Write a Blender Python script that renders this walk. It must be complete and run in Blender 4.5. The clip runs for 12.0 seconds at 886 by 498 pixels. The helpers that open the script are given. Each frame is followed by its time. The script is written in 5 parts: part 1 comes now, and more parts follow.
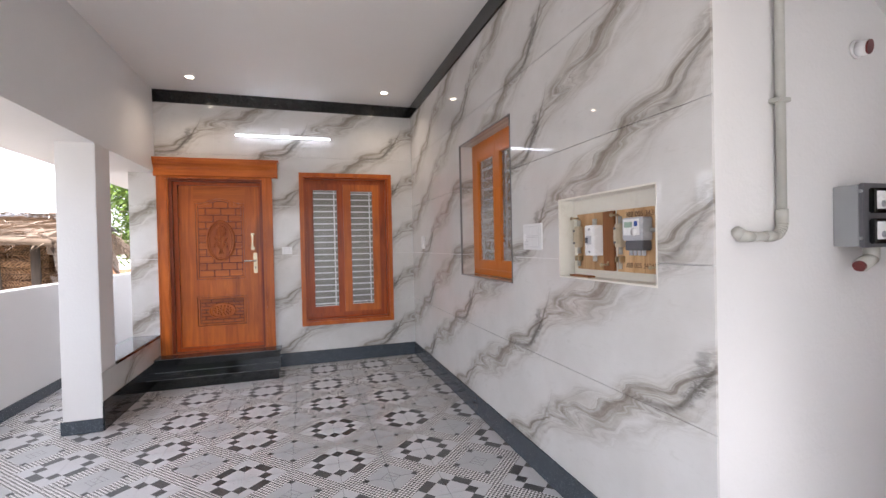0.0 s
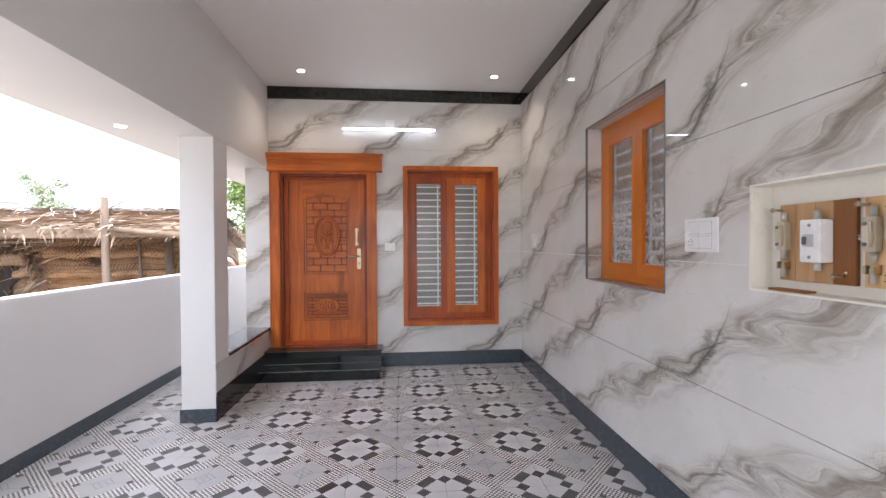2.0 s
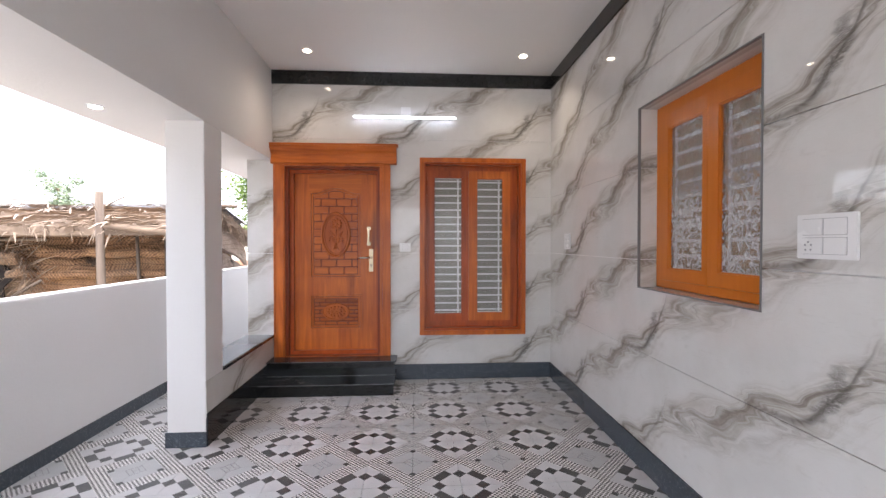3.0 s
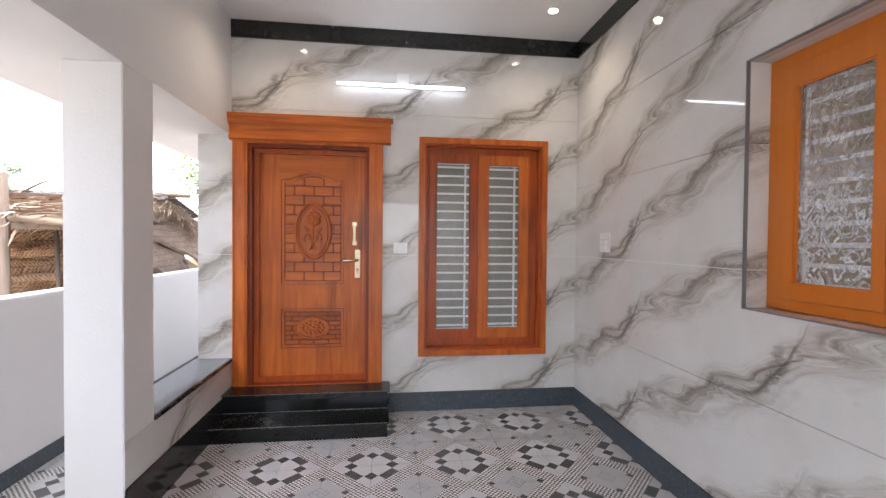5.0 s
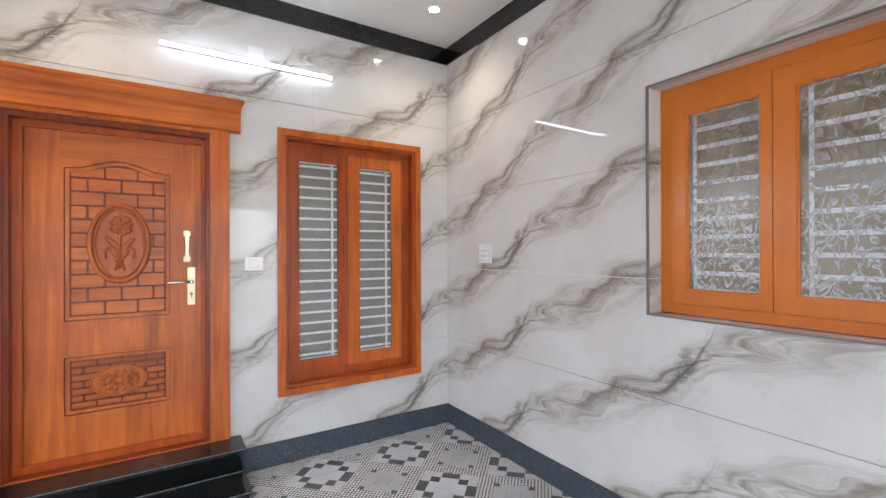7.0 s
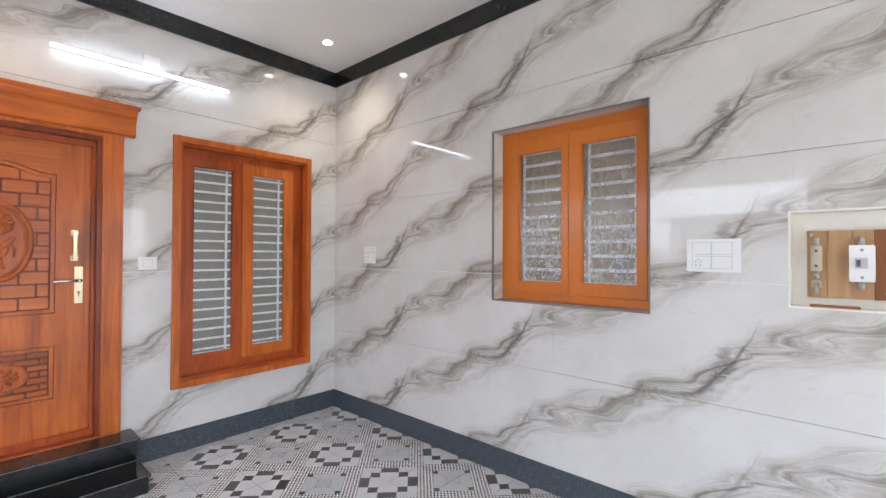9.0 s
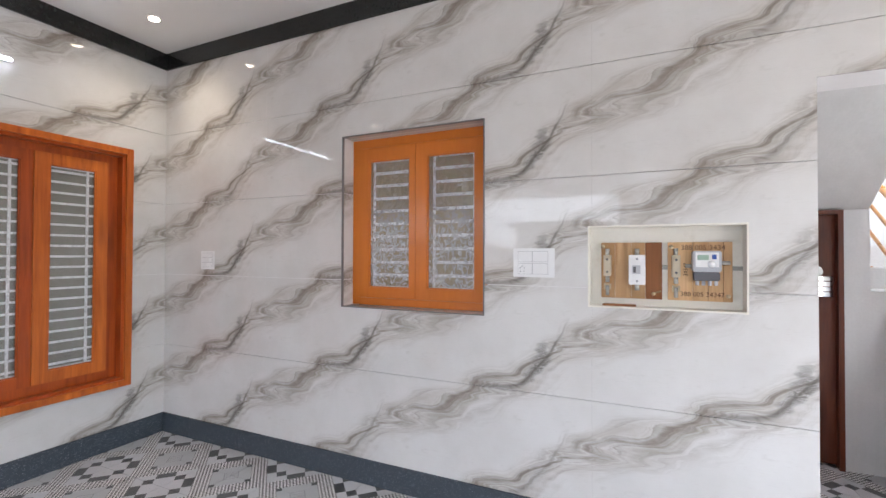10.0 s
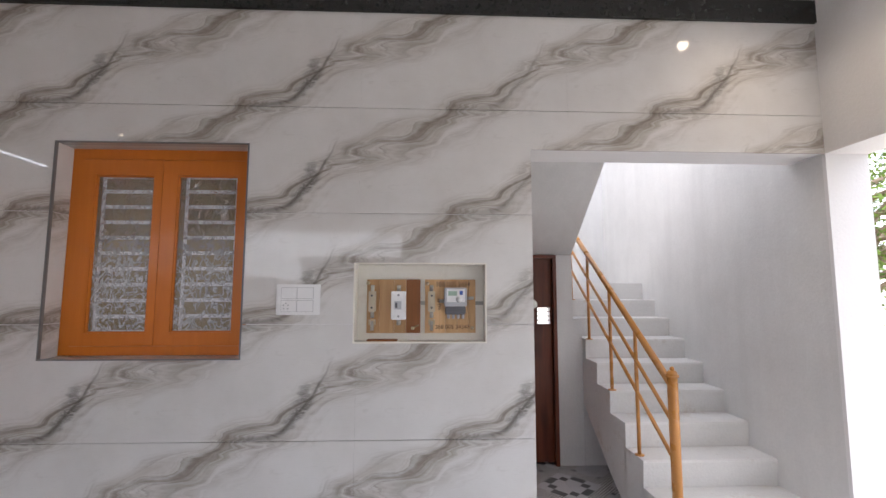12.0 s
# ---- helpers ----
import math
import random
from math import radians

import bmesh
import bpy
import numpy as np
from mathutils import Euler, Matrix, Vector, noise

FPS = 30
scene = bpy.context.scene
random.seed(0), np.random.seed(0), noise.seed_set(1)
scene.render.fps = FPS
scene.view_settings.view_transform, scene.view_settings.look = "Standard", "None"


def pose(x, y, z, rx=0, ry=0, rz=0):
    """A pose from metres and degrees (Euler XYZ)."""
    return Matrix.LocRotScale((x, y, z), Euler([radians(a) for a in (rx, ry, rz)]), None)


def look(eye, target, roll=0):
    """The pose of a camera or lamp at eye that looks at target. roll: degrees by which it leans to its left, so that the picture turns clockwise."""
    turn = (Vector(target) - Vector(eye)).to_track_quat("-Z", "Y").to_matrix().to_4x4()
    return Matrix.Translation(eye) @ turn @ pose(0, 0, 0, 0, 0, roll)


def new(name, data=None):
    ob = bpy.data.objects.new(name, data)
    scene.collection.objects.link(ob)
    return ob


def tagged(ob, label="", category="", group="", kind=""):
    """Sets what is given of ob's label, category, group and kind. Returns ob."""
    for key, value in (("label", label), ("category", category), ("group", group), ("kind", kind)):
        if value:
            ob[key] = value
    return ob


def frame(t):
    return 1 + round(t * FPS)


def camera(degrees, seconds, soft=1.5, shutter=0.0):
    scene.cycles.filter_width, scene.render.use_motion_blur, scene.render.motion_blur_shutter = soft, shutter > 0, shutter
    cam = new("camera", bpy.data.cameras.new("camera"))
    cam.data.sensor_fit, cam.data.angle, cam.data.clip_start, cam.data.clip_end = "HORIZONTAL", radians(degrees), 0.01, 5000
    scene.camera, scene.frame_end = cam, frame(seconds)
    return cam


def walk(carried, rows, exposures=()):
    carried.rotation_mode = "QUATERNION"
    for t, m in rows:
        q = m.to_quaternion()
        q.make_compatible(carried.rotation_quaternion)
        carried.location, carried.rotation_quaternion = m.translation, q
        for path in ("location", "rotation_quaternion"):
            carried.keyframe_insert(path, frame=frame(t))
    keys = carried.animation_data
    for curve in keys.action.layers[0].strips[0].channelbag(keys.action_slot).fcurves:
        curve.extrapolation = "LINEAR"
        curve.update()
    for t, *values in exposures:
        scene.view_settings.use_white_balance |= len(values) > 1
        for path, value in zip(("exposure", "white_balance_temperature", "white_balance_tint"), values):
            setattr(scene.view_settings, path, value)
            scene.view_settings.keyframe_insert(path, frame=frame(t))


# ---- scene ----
cam = camera(90.7, 12.0)
PATH = [
    (0, (-0.025, 0.117, 1.403), (0.575, 2.025, 1.381), -1.3),
    (0.5, (-0.034, 0.133, 1.403), (0.382, 2.09, 1.384), -1.1),
    (1, (-0.035, 0.213, 1.404), (0.261, 2.191, 1.387), -0.8),
    (1.5, (-0.077, 0.362, 1.402), (0.157, 2.348, 1.382), -0.5),
    (2, (-0.095, 0.571, 1.402), (0.092, 2.562, 1.378), -0.3),
    (2.5, (-0.067, 0.822, 1.424), (0.067, 2.817, 1.394), -0.2),
    (3, (-0.111, 1.069, 1.413), (0.009, 3.065, 1.386), -0.0),
    (5, (-0.325, 1.947, 1.429), (-0.08, 3.932, 1.393), 0.5),
    (5.5, (-0.419, 2.136, 1.426), (-0.094, 4.109, 1.392), 0.6),
    (6, (-0.503, 2.307, 1.432), (-0.058, 4.257, 1.411), 0.5),
    (6.5, (-0.613, 2.424, 1.439), (0.167, 4.266, 1.435), 0.2),
    (7, (-0.726, 2.485, 1.455), (0.345, 4.173, 1.46), -0.2),
    (9, (-1.127, 2.061, 1.436), (0.364, 3.393, 1.461), 0.2),
    (9.5, (-1.106, 1.969, 1.46), (0.529, 3.12, 1.481), 0.7),
    (10, (-1.089, 1.954, 1.477), (0.732, 2.781, 1.504), 0.2),
    (10.5, (-1.046, 1.91, 1.468), (0.877, 2.457, 1.514), 0.4),
    (11, (-1.018, 1.86, 1.47), (0.966, 2.098, 1.549), 0.6),
    (11.5, (-1.012, 1.839, 1.472), (0.984, 1.844, 1.61), 0.5),
    (12, (-1.018, 1.831, 1.484), (0.971, 1.754, 1.673), 0.1),
]
EXPOSURES = [(0, 2.74, 6480, 15), (3, 2.76, 6480, 15), (5, 2.88, 6480, 14), (6, 3.04, 6400, 12), (7, 3.3, 6200, 10), (9.5, 3.2, 6280, 12), (10.5, 2.9, 6350, 13), (12, 2.42, 6520, 15)]
walk(cam, [(t, look(eye, target, roll)) for t, eye, target, roll in PATH], EXPOSURES)

# world and sun: bright hazy day
world = bpy.data.worlds.new("world")
scene.world = world
world.use_nodes = True
wn, wl = world.node_tree.nodes, world.node_tree.links
sky = wn.new("ShaderNodeTexSky")
sky.sky_type = "NISHITA"
sky.sun_disc = False
sky.sun_elevation, sky.sun_rotation = radians(62), radians(200)
sky.air_density, sky.dust_density, sky.ozone_density = 1.0, 3.0, 1.0
wn["Background"].inputs["Strength"].default_value = 0.135
haze = wn.new("ShaderNodeMixRGB")
haze.inputs[0].default_value, haze.inputs[2].default_value = 0.8, (4.3, 4.55, 4.95, 1)
wl.new(sky.outputs[0], haze.inputs[1])
wl.new(haze.outputs[0], wn["Background"].inputs[0])
SUN_TO = (0.25, -0.75, 1.6)
sun = new("sun", bpy.data.lights.new("sun", "SUN"))
sun.data.energy, sun.data.angle, sun.data.color = 1.5, radians(12), (1.0, 0.97, 0.94)
sun.matrix_world = look(SUN_TO, (0, 0, 0))


# ---- material tools ----
class Net:
    """A small writer of node trees."""

    def __init__(self, name, rough=0.5, metal=0.0, color=(0.8, 0.8, 0.8)):
        self.mat = bpy.data.materials.new(name)
        self.mat.use_nodes = True
        self.nodes, self.links = self.mat.node_tree.nodes, self.mat.node_tree.links
        self.bsdf = self.nodes["Principled BSDF"]
        self.bsdf.inputs["Roughness"].default_value = rough
        self.bsdf.inputs["Metallic"].default_value = metal
        self.bsdf.inputs["Base Color"].default_value = (*color, 1)

    def put(self, socket, value):
        if isinstance(value, bpy.types.NodeSocket):
            self.links.new(value, socket)
        else:
            socket.default_value = value

    def m(self, op, a, b=0.0, c=0.0, clamp=False):
        n = self.nodes.new("ShaderNodeMath")
        n.operation, n.use_clamp = op, clamp
        for s, v in zip(n.inputs, (a, b, c)):
            self.put(s, v)
        return n.outputs[0]

    def coords(self, kind="Object"):
        return self.nodes.new("ShaderNodeTexCoord").outputs[kind]

    def world(self):
        return self.nodes.new("ShaderNodeNewGeometry").outputs["Position"]

    def random(self):
        return self.nodes.new("ShaderNodeObjectInfo").outputs["Random"]

    def island(self):
        return self.nodes.new("ShaderNodeNewGeometry").outputs["Random Per Island"]

    def split(self, v):
        n = self.nodes.new("ShaderNodeSeparateXYZ")
        self.put(n.inputs[0], v)
        return n.outputs

    def join(self, x, y, z):
        n = self.nodes.new("ShaderNodeCombineXYZ")
        for s, v in zip(n.inputs, (x, y, z)):
            self.put(s, v)
        return n.outputs[0]

    def scaled(self, v, scale, turn=(0, 0, 0), shift=(0, 0, 0)):
        n = self.nodes.new("ShaderNodeMapping")
        self.put(n.inputs[0], v)
        n.inputs["Location"].default_value = shift
        n.inputs["Rotation"].default_value = turn
        n.inputs["Scale"].default_value = scale
        return n.outputs[0]

    def noise(self, v, scale, detail=4.0, rough=0.5, distort=0.0, w=None):
        n = self.nodes.new("ShaderNodeTexNoise")
        if w is not None:
            n.noise_dimensions = "4D"
            self.put(n.inputs["W"], w)
        self.put(n.inputs["Vector"], v)
        n.inputs["Scale"].default_value = scale
        n.inputs["Detail"].default_value = detail
        n.inputs["Roughness"].default_value = rough
        n.inputs["Distortion"].default_value = distort
        return n.outputs["Fac"]

    def voronoi(self, v, scale, feature="F1"):
        n = self.nodes.new("ShaderNodeTexVoronoi")
        n.feature = feature
        self.put(n.inputs["Vector"], v)
        n.inputs["Scale"].default_value = scale
        return n.outputs[0]

    def ramp(self, f, a, b, lo=0.0, hi=1.0, smooth=False):
        n = self.nodes.new("ShaderNodeMapRange")
        n.interpolation_type = "SMOOTHSTEP" if smooth else "LINEAR"
        for s, v in zip(n.inputs, (f, a, b, lo, hi)):
            self.put(s, v)
        return n.outputs[0]

    def mix(self, f, a, b, kind="MIX"):
        n = self.nodes.new("ShaderNodeMix")
        n.data_type, n.blend_type = "RGBA", kind
        self.put(n.inputs[0], f)
        for s, v in ((n.inputs[6], a), (n.inputs[7], b)):
            self.put(s, (*v, 1) if isinstance(v, tuple) else v)
        return n.outputs[2]

    def color(self, c):
        self.put(self.bsdf.inputs["Base Color"], c)
        return self

    def rough(self, r):
        self.put(self.bsdf.inputs["Roughness"], r)
        return self

    def bump(self, h, depth=0.001, strength=1.0):
        n = self.nodes.new("ShaderNodeBump")
        n.inputs["Distance"].default_value = depth
        n.inputs["Strength"].default_value = strength
        self.put(n.inputs["Height"], h)
        self.links.new(n.outputs[0], self.bsdf.inputs["Normal"])
        return self


def plaster(name, color, soil=0.06, rough=0.55, relief=0.0015, streak=0.0):
    """Painted plaster: soft blotches, faint trowel relief, optional vertical run marks."""
    n = Net(name, rough)
    p = n.world()
    big = n.noise(p, 1.3, 5, 0.6)
    fine = n.noise(p, 60, 3, 0.6)
    f = n.m("ADD", n.ramp(big, 0.3, 0.75, 0, 0.8), n.ramp(fine, 0.3, 0.7, 0, 0.2))
    c = n.mix(f, tuple(v * (1 - soil) for v in color), color)
    if streak < 0:
        dirt = n.noise(p, 5.0, 7, 0.7)
        c = n.mix(n.ramp(dirt, 0.58, 0.74, 0, -streak), c, (0.42, 0.33, 0.24))
    if streak > 0:
        runs = n.noise(n.scaled(p, (7, 7, 0.7)), 1.0, 5, 0.6)
        c = n.mix(n.ramp(runs, 0.45, 0.7, 0, streak), c, tuple(v * 0.72 for v in color))
    n.color(c)
    n.bump(n.m("ADD", fine, n.m("MULTIPLY", big, 3.0)), relief)
    return n.mat


def marble_net():
    """Glossy vitrified wall tile with one printed picture: grey-beige veins that climb to the right and run on from tile to tile."""
    n = Net("marble_tile", 0.06)
    W, H = 1.14, 0.583
    x, y, z = n.split(n.coords())
    tau = 2 * math.pi
    au, av = n.m("MULTIPLY", x, tau / W), n.m("MULTIPLY", z, tau / H)
    # a noise that is the same on both edges of the tile
    def torus(ru, rv, scale, detail, shift, rough=0.55):
        v = n.join(n.m("MULTIPLY_ADD", n.m("COSINE", au), ru, shift), n.m("MULTIPLY", n.m("SINE", au), ru), n.m("MULTIPLY", n.m("COSINE", av), rv))
        return n.noise(v, scale, detail, rough, w=n.m("MULTIPLY", n.m("SINE", av), rv * scale))
    warp = torus(0.18, 0.093, 3.4, 0, 0.0)
    warp2 = torus(0.18, 0.093, 6.5, 0, 3.0)
    warp3 = torus(0.18, 0.093, 16.0, 1, 5.0)
    # height above the slanting vein line, wrapped into one tile height
    lift = n.m("MULTIPLY_ADD", n.m("SUBTRACT", warp, 0.5), 0.22, n.m("MULTIPLY", n.m("SUBTRACT", warp2, 0.5), 0.035))
    h0 = n.m("ADD", n.m("SUBTRACT", z, n.m("MULTIPLY_ADD", x, H / W, 0.33)), lift)
    d = n.m("MULTIPLY", n.m("SUBTRACT", n.m("FRACT", n.m("ADD", n.m("DIVIDE", h0, H), 0.5)), 0.5), H)
    # second line, kept to the middle right of the tile
    bend = n.m("MULTIPLY", n.m("POWER", n.m("MAXIMUM", n.m("SUBTRACT", x, 0.6), 0.0), 2.0), 2.3)
    h1 = n.m("ADD", n.m("SUBTRACT", z, n.m("ADD", bend, -0.015)), n.m("MULTIPLY", lift, 0.45))
    d1 = n.m("MULTIPLY", n.m("SUBTRACT", n.m("FRACT", n.m("ADD", n.m("DIVIDE", h1, H), 0.5)), 0.5), H)
    # strands that run with the vein and braid round one another
    sway = n.m("MULTIPLY_ADD", n.m("SUBTRACT", warp2, 0.5), 0.035, n.m("MULTIPLY", n.m("SUBTRACT", warp3, 0.5), 0.010))
    dd = n.m("ADD", d, sway)
    def strand(across, along, detail, shift, dist=None):
        v = n.join(n.m("MULTIPLY_ADD", n.m("COSINE", au), 0.18 * along, shift), n.m("MULTIPLY", n.m("SINE", au), 0.18 * along), n.m("MULTIPLY", dist or dd, across))
        return n.noise(v, 1.0, detail, 0.58, 0.25)
    streak = strand(20, 1.3, 3, 0.0)
    fine = strand(85, 3.0, 2, 9.0)
    braid = strand(16, 1.1, 2, 4.0)
    braid2 = strand(28, 1.6, 2, 14.0)
    soft = torus(0.18, 0.093, 7.0, 4, 11.0)
    def band(dist, up, down):
        a = n.ramp(dist, 0.0, up, 1, 0, True)
        b = n.ramp(dist, -down, 0.0, 0, 1, True)
        return n.m("MULTIPLY", a, b)
    def edge(f, at, wide):
        """A sharp dark line that fades to one side."""
        return n.m("MULTIPLY", n.ramp(f, at - 0.012, at, 0, 1), n.ramp(f, at, at + wide, 1, 0))
    strength = n.ramp(torus(0.18, 0.093, 3.0, 2, 7.0), 0.38, 0.60, 0.45, 1.0)
    tile = n.ramp(n.random(), 0.35, 0.65, 0.0, 1.0)
    body = band(d, 0.07, 0.19)
    wide = band(d, 0.12, 0.27)
    v1 = n.m("MULTIPLY", body, n.m("MULTIPLY", n.ramp(streak, 0.40, 0.66, 0.05, 1.0, True), strength))
    core = n.m("MULTIPLY", n.m("MULTIPLY", band(d, 0.035, 0.06), n.ramp(streak, 0.47, 0.62, 0.0, 1.0, True)), n.ramp(fine, 0.3, 0.6, 0.35, 1.0))
    side = n.m("MULTIPLY", n.ramp(x, 0.36, 0.70, 0, 1, True), n.ramp(x, 0.93, 1.04, 1, 0, True))
    v2 = n.m("MULTIPLY", n.m("MULTIPLY", band(d1, 0.045, 0.10), side), n.ramp(streak, 0.36, 0.66, 0.15, 1.0, True))
    core2 = n.m("MULTIPLY", n.m("MULTIPLY", band(d1, 0.016, 0.026), side), n.ramp(fine, 0.3, 0.6, 0.3, 1.0))
    # the dark brushed knot, on about half of the tiles
    kx, kz = n.m("SUBTRACT", x, 0.855), n.m("SUBTRACT", z, 0.16)
    ka = n.m("ADD", n.m("MULTIPLY", kx, 0.5), n.m("MULTIPLY", kz, 0.866))
    kb = n.m("ADD", n.m("SUBTRACT", n.m("MULTIPLY", kx, 0.866), n.m("MULTIPLY", kz, 0.5)), n.m("MULTIPLY", n.m("SUBTRACT", warp2, 0.5), 0.12))
    kr = n.m("ADD", n.m("POWER", n.m("DIVIDE", ka, 0.14), 2.0), n.m("POWER", n.m("DIVIDE", kb, 0.034), 2.0))
    flake = torus(0.18, 0.093, 45.0, 3, 2.0, 0.7)
    knot = n.m("MULTIPLY", n.m("MULTIPLY", n.ramp(kr, 0.0, 1.6, 1, 0, True), n.ramp(flake, 0.38, 0.58, 0.15, 1.0)), n.m("MULTIPLY_ADD", tile, 0.85, 0.15))
    mottle = torus(0.18, 0.093, 26.0, 4, 6.0, 0.65)
    base = n.mix(n.ramp(n.noise(n.world(), 2.5, 5, 0.6), 0.3, 0.7), (0.62, 0.605, 0.585), (0.70, 0.69, 0.675))
    base = n.mix(n.ramp(mottle, 0.55, 0.75, 0, 0.35), base, (0.50, 0.48, 0.455))
    c = n.mix(n.m("MULTIPLY", wide, n.ramp(soft, 0.38, 0.68, 0.04, 0.5, True)), base, (0.42, 0.38, 0.32))
    c = n.mix(n.m("MULTIPLY", v1, 0.74), c, (0.27, 0.23, 0.18))
    c = n.mix(n.m("MULTIPLY", v2, 0.60), c, (0.30, 0.275, 0.245))
    reach = n.m("MULTIPLY", n.ramp(mottle, 0.40, 0.55, 0.55, 1.0), n.m("MAXIMUM", wide, n.m("MULTIPLY", band(d1, 0.07, 0.14), side)))
    c = n.mix(n.m("MULTIPLY", n.m("MULTIPLY", edge(braid, 0.5, 0.13), reach), n.m("MULTIPLY_ADD", strength, 0.5, 0.08)), c, (0.27, 0.235, 0.20))
    c = n.mix(n.m("MULTIPLY", n.m("MULTIPLY", edge(braid2, 0.52, 0.10), reach), n.m("MULTIPLY_ADD", strength, 0.4, 0.05)), c, (0.24, 0.21, 0.18))
    c = n.mix(n.m("MULTIPLY", n.m("MULTIPLY", n.ramp(fine, 0.52, 0.68, 0, 1, True), n.m("MAXIMUM", body, v2)), 0.40), c, (0.24, 0.205, 0.17))
    c = n.mix(n.m("MULTIPLY", core, n.m("MULTIPLY_ADD", n.ramp(soft, 0.42, 0.58, 0, 1), 0.6, 0.15)), c, (0.17, 0.145, 0.12))
    c = n.mix(n.m("MULTIPLY", core2, n.m("MULTIPLY_ADD", tile, 0.5, 0.3)), c, (0.13, 0.12, 0.105))
    c = n.mix(n.m("MULTIPLY", knot, 0.85), c, (0.11, 0.10, 0.09))
    n.color(c)
    n.bsdf.inputs["IOR"].default_value = 1.5
    n.rough(n.ramp(n.noise(n.world(), 14, 3), 0.3, 0.7, 0.006, 0.02))
    n.bump(n.noise(n.world(), 3.0, 1), 0.0001)
    return n.mat


def floor_net():
    """Matt printed floor tile: block rosettes, plain blocks with a fine figure and tooth-checked bands, all set at 45 degrees."""
    n = Net("patterned_floor_tile", 0.42)
    P, CX, CY = 0.572, 0.148, 4.165
    x, y, z = n.split(n.world())
    r2 = 1 / math.sqrt(2)
    wx = n.m("SUBTRACT", x, CX)
    wy = n.m("SUBTRACT", y, CY)
    p = n.m("MULTIPLY", n.m("ADD", wx, wy), r2)
    q = n.m("MULTIPLY", n.m("SUBTRACT", wx, wy), r2)
    L = P * r2
    ip = n.m("ROUND", n.m("DIVIDE", p, L))
    iq = n.m("ROUND", n.m("DIVIDE", q, L))
    a = n.m("ABSOLUTE", n.m("SUBTRACT", p, n.m("MULTIPLY", ip, L)))
    b = n.m("ABSOLUTE", n.m("SUBTRACT", q, n.m("MULTIPLY", iq, L)))
    odd = n.m("ABSOLUTE", n.m("MODULO", n.m("ADD", ip, iq), 2.0))
    odd = n.m("GREATER_THAN", odd, 0.5)
    even = n.m("SUBTRACT", 1.0, odd)
    top = n.m("MAXIMUM", a, b)
    low = n.m("MINIMUM", a, b)
    C = 0.0605
    lt = lambda u, v: n.m("LESS_THAN", u, v)
    gt = lambda u, v: n.m("GREATER_THAN", u, v)
    AND = lambda u, v: n.m("MULTIPLY", u, v)
    rose = AND(even, lt(top, 3 * C))
    bar = AND(AND(gt(top, 2 * C), lt(low, 0.95 * C)), rose)
    square = AND(AND(gt(low, C), lt(top, 2 * C)), rose)
    joint = n.m("MINIMUM", n.m("ABSOLUTE", n.m("SUBTRACT", n.m("MODULO", a, C), C / 2)), n.m("ABSOLUTE", n.m("SUBTRACT", n.m("MODULO", b, C), C / 2)))
    joint = AND(gt(joint, C / 2 - 0.0016), rose)
    F = 0.122
    plain = AND(odd, lt(top, F))
    tip = AND(AND(odd, gt(low, F - 0.034)), lt(top, F))
    fig = AND(plain, AND(lt(top, 0.045), n.m("MAXIMUM", lt(n.m("ABSOLUTE", n.m("SUBTRACT", top, 0.043)), 0.0022), lt(n.m("ABSOLUTE", n.m("SUBTRACT", a, 0.016)), 0.0016))))
    k = n.m("FRACT", n.m("MULTIPLY", n.m("ADD", n.m("FLOOR", n.m("DIVIDE", wx, 0.0143)), n.m("FLOOR", n.m("DIVIDE", wy, 0.0143))), 0.5))
    tooth = gt(k, 0.25)
    grain = n.noise(n.world(), 130, 4, 0.7)
    wear = n.noise(n.world(), 3.5, 4, 0.6)
    light = n.mix(grain, (0.47, 0.475, 0.49), (0.62, 0.62, 0.635))
    dark = n.mix(grain, (0.025, 0.027, 0.03), (0.075, 0.077, 0.082))
    grey = n.mix(grain, (0.38, 0.392, 0.405), (0.50, 0.51, 0.52))
    c = n.mix(tooth, (0.05, 0.048, 0.048), (0.76, 0.75, 0.74))
    c = n.mix(rose, c, light)
    c = n.mix(n.m("MAXIMUM", bar, square), c, dark)
    c = n.mix(n.m("MULTIPLY", joint, 0.8), c, (0.12, 0.12, 0.12))
    c = n.mix(plain, c, grey)
    c = n.mix(n.m("MULTIPLY", fig, 0.55), c, (0.10, 0.11, 0.12))
    c = n.mix(tip, c, dark)
    c = n.mix(n.ramp(wear, 0.4, 0.75, 0, 0.16), c, (0.42, 0.40, 0.37))
    n.color(c)
    n.rough(n.ramp(wear, 0.3, 0.7, 0.30, 0.46))
    n.bump(n.m("MULTIPLY_ADD", tooth, 0.4, grain), 0.0006)
    return n.mat


